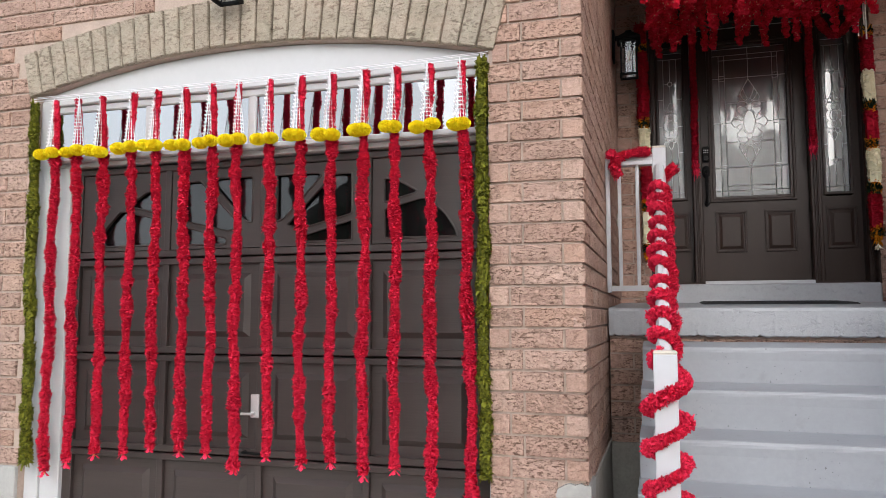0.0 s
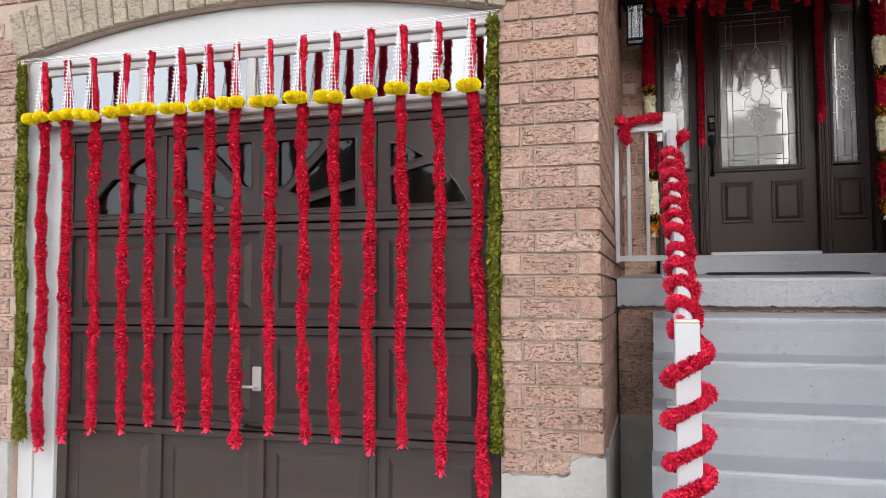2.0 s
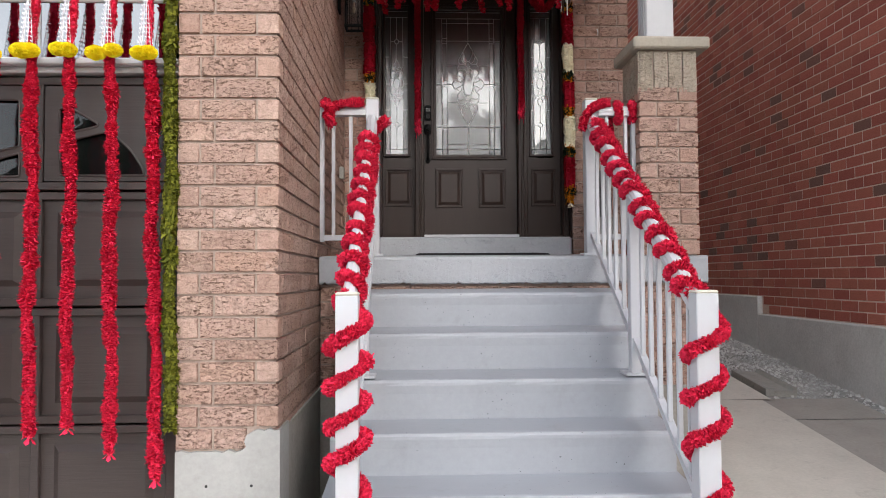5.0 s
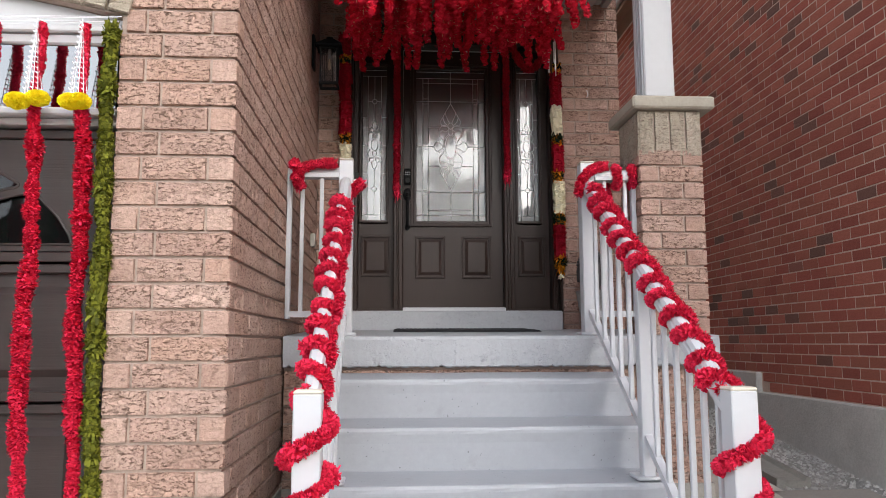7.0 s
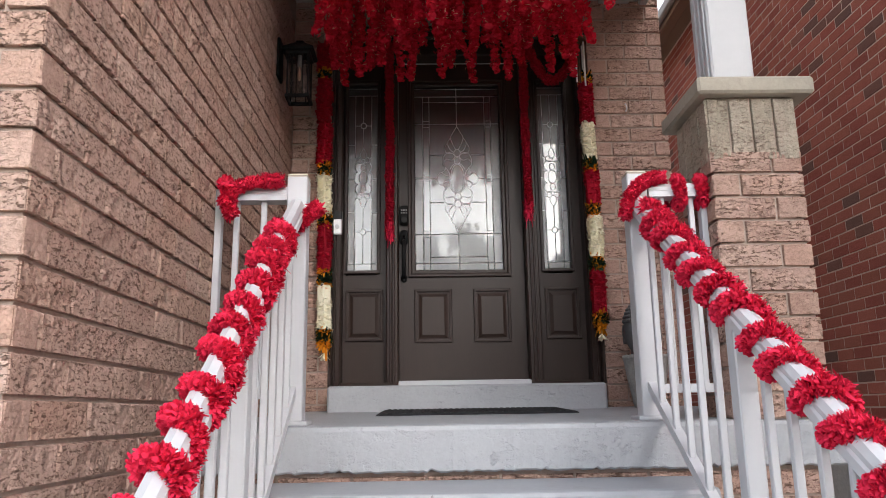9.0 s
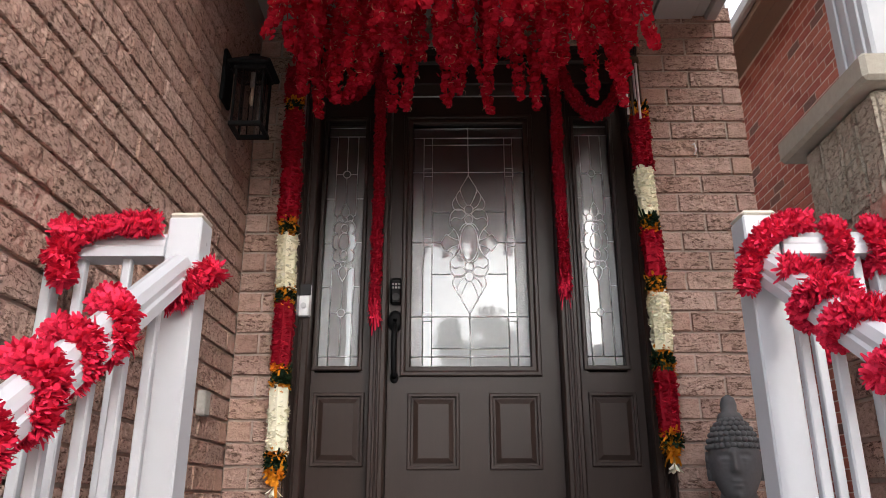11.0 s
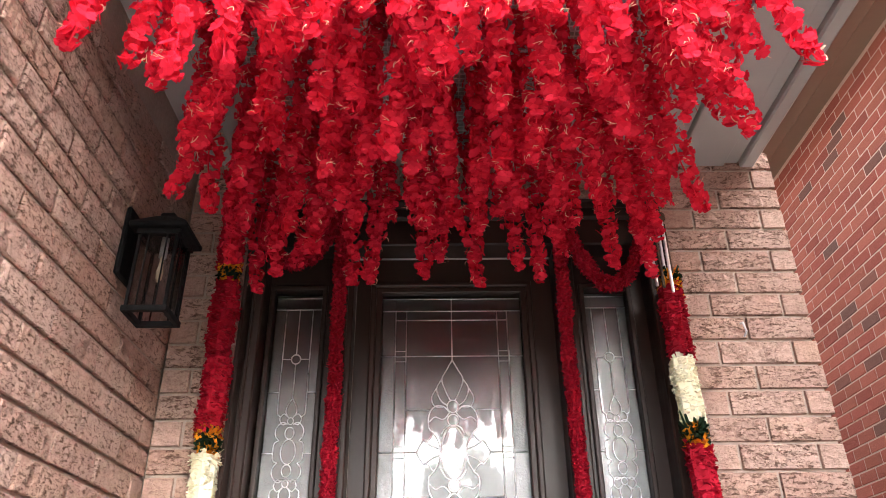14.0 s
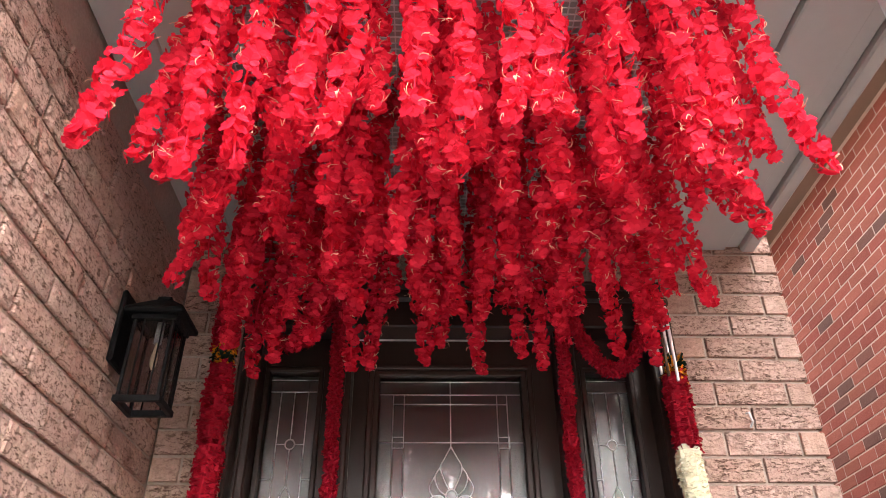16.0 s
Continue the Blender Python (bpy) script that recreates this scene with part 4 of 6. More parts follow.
# tracery of one quarter, as (sideways, upwards) from the centre of the oval
TRACERY = [[(0.0, 0.352), (0.022, 0.312), (0.040, 0.275), (0.026, 0.228), (0.008, 0.191)],
           [(0.040, 0.275), (0.060, 0.240), (0.047, 0.196), (0.022, 0.174)],
           [(0.057, 0.246), (0.079, 0.205), (0.068, 0.171), (0.036, 0.167)],
           [(0.012, 0.146), (0.036, 0.170), (0.068, 0.169), (0.089, 0.137), (0.090, 0.090), (0.072, 0.069), (0.053, 0.035), (0.046, 0.0)],
           [(0.012, 0.146), (0.037, 0.121), (0.067, 0.130), (0.087, 0.112)],
           [(0.136, 0.0), (0.112, 0.040), (0.095, 0.042), (0.072, 0.069)],
           [(0.050, 0.012), (0.078, 0.022), (0.104, 0.040)],
           [(0.046, 0.06), (0.030, 0.088), (0.010, 0.100)]]
o = Shape()
join(o, came(arc(mid, zc, 0.043, 0.094, 0, 360, 24), 0.003, True))
for sgn in (-1, 1):
    for flip in (1, -1):
        for line in TRACERY:
            join(o, came(through_points([(mid + sgn * u, zc + flip * v) for u, v in line]), 0.0027))
for flip in (1, -1):
    join(o, came(arc(mid, zc + flip * 0.170, 0.021, 0.024, 0, 360, 14), 0.0027, True))
    join(o, came(arc(mid, zc + flip * 0.118, 0.020, 0.022, 0, 360, 14), 0.0027, True))
part("came_ornament", o, M_LEAD, dl, "scrolled came ornament in the door glass", True)

SIDE_TRACERY = [[(0.0, 0.200), (0.016, 0.170), (0.020, 0.146), (0.008, 0.126)],
                [(0.008, 0.126), (0.026, 0.140), (0.040, 0.122), (0.030, 0.100), (0.014, 0.104)],
                [(0.010, 0.100), (0.030, 0.108), (0.050, 0.085), (0.050, 0.058), (0.036, 0.040)],
                [(0.036, 0.040), (0.052, 0.030), (0.055, 0.0)],
                [(0.052, 0.30), (0.052, 0.155), (0.046, 0.135), (0.036, 0.128)]]
for k, sl in enumerate([q for q in unit.children if q.name.startswith("sidelight")]):
    a, b = side_x[k]
    m2 = (a + b) / 2
    no_shade(part("pane", glass_box(m2 - 0.0515, 2.338, m2 + 0.0515, 3.575, GY), M_GLASS, sl))
    for x0, x1 in ((a, m2 - 0.052), (m2 + 0.052, b)):
        no_shade(part("pane", glass_box(x0, 2.338, x1, 3.575, GY), M_GLASS_T, sl, "pebbled border glass"))
    c = Shape()
    for z in (3.56, 3.511, 2.391):
        join(c, came([(a, z), (b, z)], 0.0022))
    for sg in (-1, 1):
        join(c, came([(m2 + sg * 0.052, 2.34), (m2 + sg * 0.052, 2.66)], 0.0024))
        join(c, came([(m2 + sg * 0.052, 3.24), (m2 + sg * 0.052, 3.511)], 0.0024))
        for z in (3.172, zc, 2.723):
            join(c, came([(m2 + sg * 0.053, z), (b if sg > 0 else a, z)], 0.0022))
        for flip in (1, -1):
            for line in SIDE_TRACERY:
                join(c, came(through_points([(m2 + sg * u, 2.949 + flip * v) for u, v in line], 4), 0.0025))
    for flip in (1, -1):
        join(c, came(arc(m2, 2.949 + flip * 0.068, 0.017, 0.022, 0, 360, 14), 0.0025, True))
        join(c, came(arc(m2, 2.949 + flip * 0.113, 0.011, 0.013, 0, 360, 12), 0.0025, True))
    join(c, came(arc(m2, 2.949, 0.027, 0.045, 0, 360, 18), 0.0027, True))
    for z in (2.597, 3.303):
        join(c, came(arc(m2, z, 0.018, 0.019, 0, 360, 12), 0.003, True))
        join(c, came([(m2 - 0.052, z), (m2 - 0.018, z)], 0.0022))
        join(c, came([(m2 + 0.018, z), (m2 + 0.052, z)], 0.0022))
    for z0, z1 in ((2.391, 2.578), (2.616, 2.75), (3.149, 3.284), (3.322, 3.511)):
        join(c, came([(m2, z0), (m2, z1)], 0.0024))
    part("came_lines", c, M_LEAD, sl, "zinc came ornament in the sidelight", True)

# keypad lock and handle
lk = Shape().box(0.648, DY - 0.022, 2.62, 0.708, DY, 2.75, 0.012)
lock = part("keypad_lock", lk, M_BLACK, dl, "black keypad deadbolt")
kb = Shape()
for i in range(3):
    for j in range(2):
        kb.box(0.658 + 0.0145 * i, DY - 0.026, 2.712 - 0.017 * j, 0.668 + 0.0145 * i, DY - 0.021, 2.722 - 0.017 * j, 0.001)
part("keys", kb, M_POT, lock)
part("lock_cylinder", Shape().tube([(0.678, DY - 0.032, 2.655), (0.678, DY - 0.02, 2.655)], 0.018, 14), M_SEAL, lock)
hd = Shape()
hd.lathe([(0.034, 0), (0.034, 0.008), (0.02, 0.016)], 0, 0, 0, 16)
hd.v = [(0.676 + x, DY - z, 2.545 + y * 1.5) for x, y, z in hd.v]
hd.tube([(0.676, DY - 0.01, 2.525), (0.676, DY - 0.05, 2.51), (0.676, DY - 0.06, 2.45), (0.676, DY - 0.055, 2.35), (0.676, DY - 0.03, 2.30), (0.676, DY, 2.288)], [0.011, 0.012, 0.013, 0.012, 0.011, 0.014], 10)
hd.box(0.668, DY - 0.06, 2.54, 0.684, DY - 0.02, 2.55, 0.003)
hd.lathe([(0.02, 0), (0.02, 0.008), (0.01, 0.013)], 0.676, 0, 0, 14)
hd.v[-42:] = [(x, DY - z, 2.288 + y * 1.3) for x, y, z in hd.v[-42:]]
part("handle", hd, M_BLACK, dl, "black grip handle with thumb latch", True)

bell = thing("doorbell", "silver and black video doorbell on the door frame", "doorbell", at=(0.272, FY - 0.02, 2.6))
part("body", Shape().box(0.246, FY - 0.045, 2.54, 0.306, FY - 0.0205, 2.69, 0.006), M_CHROME, bell)
part("lens_panel", Shape().box(0.2465, FY - 0.047, 2.635, 0.3055, FY - 0.044, 2.688, 0.004), M_SEAL, bell, "black lens panel")
part("button", Shape().tube([(0.276, FY - 0.052, 2.588), (0.276, FY - 0.044, 2.588)], 0.013, 16), M_TRIM, bell)

prof = [(0.575, SLAB + 0.001), (0.575, SLAB + 0.006), (0.59, SLAB + 0.012)]
for i in range(30):
    x = 0.60 + 0.0297 * i
    prof += [(x, SLAB + 0.012), (x + 0.003, SLAB + 0.0145), (x + 0.017, SLAB + 0.0145), (x + 0.02, SLAB + 0.012)]
dm = Shape().extrude(prof + [(1.495, SLAB + 0.012), (1.51, SLAB + 0.006), (1.51, SLAB + 0.001)], 2.02, 2.56)
dm.v = [(x, y, z + FALL * (y - 1.242)) for x, y, z in dm.v]
tagged(part("doormat", dm, M_MAT), "black ribbed rubber doormat on the porch floor", "doormat")

# ---------------------------------------------------------------- garage door, frame and transom
gd = thing("garage_door", "dark brown panelled garage door with sunburst windows", "garage door", at=(-1.6, 0.09, 0.17), kind="structure")
GF = 0.085
GL, GR, GT, SEC = -2.772, -0.44, 2.187, 0.4975
PAN_X, PITCH, PAN_W = -2.715, 0.565, 0.53
MID_X = PAN_X + 1.5 * PITCH + PAN_W / 2


def cushion(x0, z0, x1, z1, floor, face, slope=0.028):
    """A field raised from a sunk floor, with sloping sides."""
    q = [(x0, floor, z0), (x1, floor, z0), (x1, floor, z1), (x0, floor, z1)]
    r = [(x0 + slope, face, z0 + slope), (x1 - slope, face, z0 + slope), (x1 - slope, face, z1 - slope), (x0 + slope, face, z1 - slope)]
    return Shape().add(q + r, [(4, 5, 6, 7), (0, 1, 5, 4), (1, 2, 6, 5), (2, 3, 7, 6), (3, 0, 4, 7)])


def soften(outline, r=0.012):
    """Rounds the corners of an outline of (x, z)."""
    out, n = [], len(outline)
    for i in range(n):
        a, p, b = Vector(outline[i - 1]), Vector(outline[i]), Vector(outline[(i + 1) % n])
        u, v = (a - p), (b - p)
        k, m = min(r, u.length * 0.4), min(r, v.length * 0.4)
        p0, p1 = p + u.normalized() * k, p + v.normalized() * m
        out += [tuple(p0), tuple((p0 + 2 * p + p1) / 4), tuple(p1)]
    return out


def pierced(x0, z0, x1, z1, holes, y, deep):
    """A plate with openings cut through it."""
    loops = [[(x0, z0), (x1, z0), (x1, z1), (x0, z1)]] + holes
    pts = [p for lp in loops for p in lp]
    tris = tessellate_polygon([[Vector((x, z, 0)) for x, z in lp] for lp in loops])
    sh = Shape().add([(x, y, z) for x, z in pts], [tuple(t) for t in tris])
    for lp in loops:
        n = len(lp)
        sh.add([(x, y, z) for x, z in lp] + [(x, y + deep, z) for x, z in lp], [(i, (i + 1) % n, (i + 1) % n + n, i + n) for i in range(n)])
    return sh


# openings of the sunburst windows in the two right-hand plates; the other two are their mirror images
INNER = [[(-1.537, 2.10), (-1.30, 2.10), (-1.288, 2.082), (-1.494, 1.873), (-1.535, 1.863)],
         [(-1.478, 1.844), (-1.255, 2.062), (-1.232, 2.09), (-1.124, 2.09), (-1.122, 1.887), (-1.40, 1.822)],
         [(-1.392, 1.787), (-1.121, 1.859), (-1.12, 1.758), (-1.388, 1.757)]]
OUTER = [[(-0.959, 2.054), (-0.895, 2.047), (-0.788, 1.985), (-0.796, 1.974), (-0.958, 1.935)],
         [(-0.958, 1.903), (-0.77, 1.95), (-0.728, 1.947), (-0.645, 1.865), (-0.60, 1.795), (-0.59, 1.762), (-0.951, 1.762)]]
for r in range(4):
    z1, z0 = GT - r * SEC, GT - (r + 1) * SEC + 0.009
    pz0, pz1 = z0 + 0.035, z1 - 0.033
    s = Shape()
    if r:
        s.box(GL, GF + 0.024, z0 + 0.004, GR, GF + 0.05, z1 - 0.004)
    s.box(GL, GF, z0, GR, GF + 0.045, pz0, 0.004)
    s.box(GL, GF, pz1, GR, GF + 0.045, z1, 0.004)
    edges = [GL] + [e for i in range(4) for e in (PAN_X + i * PITCH, PAN_X + i * PITCH + PAN_W)] + [GR]
    for x0, x1 in zip(edges[::2], edges[1::2]):
        s.box(x0, GF + 0.0005, pz0 - 0.003, x1, GF + 0.045, pz1 + 0.003, 0.003)
    sec = part("section", s, M_GDOOR, gd)
    for i in range(4):
        a, b = PAN_X + i * PITCH, PAN_X + i * PITCH + PAN_W
        if r:
            part("panel", cushion(a + 0.055, pz0 + 0.05, b - 0.055, pz1 - 0.048, GF + 0.0245, GF + 0.004), M_GDOOR, sec)
            continue
        holes = OUTER if i in (0, 3) else INNER
        if i < 2:
            holes = [[(2 * MID_X - x, z) for x, z in lp] for lp in holes]
        holes = [soften(lp) for lp in holes]
        plate = part("window_frame", pierced(a + 0.004, pz0 + 0.004, b - 0.004, pz1 - 0.004, holes, GF + 0.009, 0.03), M_GDOOR, sec)
        for lp in holes:
            part("rim", Shape().tube([(x, GF + 0.009, z) for x, z in lp], 0.0055, 6, True), M_GDOOR, plate)
        no_shade(part("pane", Shape().box(a + 0.02, GF + 0.028, pz0 + 0.02, b - 0.02, GF + 0.033, pz1 - 0.02), M_GLASS_G, sec))
gh = Shape().box(-1.645, GF - 0.012, 0.892, -1.598, GF, 1.008, 0.004)
hnd = part("handle_plate", gh, M_CHROME, gd, "silver lock plate")
part("lever", Shape().tube([(-1.622, GF - 0.01, 0.918), (-1.622, GF - 0.04, 0.915), (-1.676, GF - 0.045, 0.915)], 0.007, 8), M_CHROME, hnd)
part("lift_handle", Shape().tube([(-1.672, GF, 0.728), (-1.672, GF - 0.03, 0.728), (-1.56, GF - 0.03, 0.724), (-1.56, GF, 0.724)], 0.007, 8), M_BLACK, gd)

gf = thing("garage_frame", "white painted frame and transom over the garage door", "door frame", at=(-2.9, 0.06, 0.0), kind="structure")
s = Shape().box(OPEN_L + 0.002, 0.045, 0.0, OPEN_L + 0.09, 0.2, 2.58, 0.005)
s.box(OPEN_L + 0.09, 0.06, 0.0, GL, 0.2, 2.2, 0.005)
part("jamb", s, M_TRIM, gf)
part("jamb", Shape().box(OPEN_R - 0.012, 0.045, 0.0, OPEN_R - 0.002, 0.2, 2.58, 0.003), M_TRIM, gf)
s = Shape().box(OPEN_L + 0.09, 0.02, 2.225, OPEN_R - 0.012, 0.16, 2.255, 0.006)
s.box(OPEN_L + 0.09, 0.055, 2.198, OPEN_R - 0.012, 0.16, 2.225, 0.005)
part("transom_sill", s, M_TRIM, gf)
s = Shape().box(OPEN_L + 0.09, 0.03, 2.545, OPEN_R - 0.012, 0.16, 2.575, 0.006)
s.box(OPEN_L + 0.09, 0.05, 2.505, OPEN_R - 0.012, 0.16, 2.545, 0.006)
part("transom_head", s, M_TRIM, gf)
for k in range(5):
    x = OPEN_L + 0.09 + (OPEN_R - OPEN_L - 0.1) * k / 4
    if 0 < k < 4:
        part("muntin", Shape().box(x - 0.022, 0.052, 2.255, x + 0.022, 0.15, 2.505, 0.005), M_TRIM, gf)
    if k < 4:
        x2 = OPEN_L + 0.09 + (OPEN_R - OPEN_L - 0.1) * (k + 1) / 4
        no_shade(part("pane", Shape().box(x + 0.02, 0.064, 2.256, x2 - 0.02, 0.069, 2.504), M_GLASS_W, gf))
arc_pts = [(OPEN_L + 0.003, 2.576), (OPEN_R - 0.003, 2.576)] + [(x, arch_z(x) - 0.004) for x in [OPEN_R - 0.003 - (OPEN_R - OPEN_L - 0.006) * i / 24 for i in range(25)]]
part("arch_panel", Shape().extrude(arc_pts, 0.055, 0.16), M_TRIM, gf, "white arched panel")


# ---------------------------------------------------------------- lanterns
def lantern(x, y, z, turn):
    """A black wall lantern, its back plate against a wall that faces +x, at turn 0."""
    t = thing("wall_lantern", "black metal wall lantern with clear glass panes", "lamp", "wall lanterns", (0, 0, 0))
    part("back_plate", Shape().box(0.001, -0.058, -0.055, 0.02, 0.058, 0.155, 0.006), M_BLACK, t)
    part("arm", Shape().box(0.02, -0.015, 0.09, 0.10, 0.015, 0.12, 0.004), M_BLACK, t)
    r = Shape()
    r.box(0.035, -0.095, 0.075, 0.225, 0.095, 0.092, 0.005)
    r.add([(0.04, -0.09, 0.092), (0.22, -0.09, 0.092), (0.22, 0.09, 0.092), (0.04, 0.09, 0.092), (0.10, -0.03, 0.135), (0.16, -0.03, 0.135), (0.16, 0.03, 0.135), (0.10, 0.03, 0.135)],
          [(0, 1, 5, 4), (1, 2, 6, 5), (2, 3, 7, 6), (3, 0, 4, 7), (4, 5, 6, 7)])
    r.box(0.105, -0.025, 0.13, 0.155, 0.025, 0.15, 0.005)
    part("roof", r, M_BLACK, t)
    bars = [(0.064 + 0.122 * sx, -0.066 + 0.122 * sy, -0.152, 0.074 + 0.122 * sx, -0.056 + 0.122 * sy, 0.06) for sx in (0, 1) for sy in (0, 1)]
    for z0, hh in ((-0.168, 0.016), (0.06, 0.015)):
        bars += [(0.058, -0.072, z0, 0.202, -0.056, z0 + hh), (0.058, 0.056, z0, 0.202, 0.072, z0 + hh), (0.058, -0.056, z0, 0.074, 0.056, z0 + hh), (0.186, -0.056, z0, 0.202, 0.056, z0 + hh)]
    for k in (-0.03, 0.03):
        bars += [(0.1925, k - 0.0025, -0.152, 0.197, k + 0.0025, 0.06), (0.13 + k - 0.0025, 0.0625, -0.152, 0.13 + k + 0.0025, 0.067, 0.06), (0.13 + k - 0.0025, -0.067, -0.152, 0.13 + k + 0.0025, -0.0625, 0.06)]
    for bar in bars:
        part("cage_bar", Shape().box(*bar, 0.001), M_BLACK, t)
    for a in ((0.19, -0.054, 0.192, 0.054), (0.068, -0.054, 0.07, 0.054), (0.076, -0.062, 0.184, -0.06), (0.076, 0.06, 0.184, 0.062)):
        no_shade(part("pane", Shape().box(a[0], a[1], -0.15, a[2], a[3], 0.074), M_GLASS_L, t))
    part("socket", Shape().tube([(0.13, 0, 0.075), (0.13, 0, 0.015)], 0.013, 12), M_POT, t)
    part("bulb", Shape().lathe([(0.003, -0.06), (0.011, -0.048), (0.012, -0.03), (0.007, -0.005), (0.006, 0.015)], 0.13, 0, 0, 14), M_BULB, t, "clear tube bulb", True)
    t.matrix_world = pose(x, y, z, 0, 0, turn) @ Matrix.Diagonal((0.92, 0.93, 1.12, 1))
    return t


lantern(0.0, 2.37, 3.358, 0)
lantern(-1.725, 0.0, 3.135, -90)


# ---------------------------------------------------------------- white vinyl railings
LOAF = [(-0.033, -0.03), (0.033, -0.03), (0.033, -0.008), (0.028, -0.002), (0.028, 0.01), (0.02, 0.026), (0.0, 0.033), (-0.02, 0.026), (-0.028, 0.01), (-0.028, -0.002), (-0.033, -0.008)]
SLOT = [(-0.016, -0.016), (0.016, -0.016), (0.016, 0.016), (-0.016, 0.016)]


def newel(x, y, z0, z1, parent, name="post", w=0.043):
    s = Shape().box(x - w, y - w, z0, x + w, y + w, z1 - 0.012, 0.004)
    p = part(name, s, M_WHITE, parent)
    cap = Shape().box(x - w - 0.001, y - w - 0.001, z1 - 0.014, x + w + 0.001, y + w + 0.001, z1, 0.006)
    part("cap", cap, M_CREAM, p, "cream post cap")
    return p


RAIL_TOP, RAIL_LOW = (1.31, 2.27), (-0.30, 1.185)
POST_Y, GUARD_Z = 1.34, 2.32


def rail_z(y):
    k = (y - RAIL_LOW[0]) / (RAIL_TOP[0] - RAIL_LOW[0])
    return RAIL_LOW[1] + k * (RAIL_TOP[1] - RAIL_LOW[1])


def stair_rail(name, xt, xb, guard):
    t = thing(name, "white vinyl stair railing with square balusters", "railing", "stair railings", (xt, POST_Y, SLAB))
    X = lambda y: xb + (xt - xb) * (y - RAIL_LOW[0]) / (RAIL_TOP[0] - RAIL_LOW[0])
    foot = lambda y: 0.415 + (y + 0.30) * 1.13 / 1.57
    newel(xt, POST_Y, SLAB, 2.40, t, "post", 0.039)
    newel(xb, -0.315, 0.205, 1.262, t, "newel")
    y1, y0 = POST_Y - 0.04, -0.272
    part("handrail", Shape().sweep(LOAF, (X(y0), y0, rail_z(y0)), (X(y1), y1, rail_z(y1)), (1, 0, 0)), M_WHITE, t)
    part("bottom_rail", Shape().sweep(SLOT, (X(y0), y0, foot(y0)), (X(y1), y1, foot(y1)), (1, 0, 0)), M_WHITE, t)
    for y in (1.195, 1.07, 0.952, 0.83, 0.697, 0.405, 0.29, 0.175, 0.06, -0.055, -0.17):
        part("baluster", Shape().box(X(y) - 0.0105, y - 0.0105, foot(y) - 0.01, X(y) + 0.0105, y + 0.0105, rail_z(y) - 0.01, 0.003), M_WHITE, t)
    mp = part("middle_post", Shape().box(X(0.53) - 0.027, 0.503, 0.828, X(0.53) + 0.027, 0.557, rail_z(0.53) - 0.02, 0.004), M_WHITE, t)
    part("foot_plate", Shape().box(X(0.53) - 0.06, 0.475, 0.828, X(0.53) + 0.06, 0.60, 0.842, 0.003), M_WHITE, mp)
    part("foot_plate", Shape().box(xt - 0.062, POST_Y - 0.06, SLAB, xt + 0.062, POST_Y + 0.06, SLAB + 0.018, 0.004), M_WHITE, t)
    a, b = guard
    gy = POST_Y - 0.015
    part("guard_rail", Shape().sweep(LOAF, (a, gy, GUARD_Z), (b, gy, GUARD_Z), (0, 1, 0)), M_WHITE, t)
    part("guard_rail", Shape().sweep(SLOT, (a, gy, 1.555), (b, gy, 1.555), (0, 1, 0)), M_WHITE, t)
    for x in ((0.083, 0.187) if a < 1 else (1.74, 1.855)):
        part("baluster", Shape().box(x - 0.0105, gy - 0.0105, 1.55, x + 0.0105, gy + 0.0105, GUARD_Z - 0.01, 0.003), M_WHITE, t)
    e = 0.012 if a < 1 else 1.897
    part("wall_strip", Shape().box(e - 0.009, gy - 0.02, 1.53, e + 0.016, gy + 0.02, GUARD_Z + 0.02, 0.003), M_WHITE, t)
    return t


stair_rail("stair_railing", 0.317, 0.32, (0.02, 0.278))
stair_rail("stair_railing", 1.643, 1.682, (1.684, 1.90))


# ---------------------------------------------------------------- flower garlands
def rod(a, b, n):
    a, b = Vector(a), Vector(b)
    return [a + (b - a) * i / n for i in range(n + 1)]


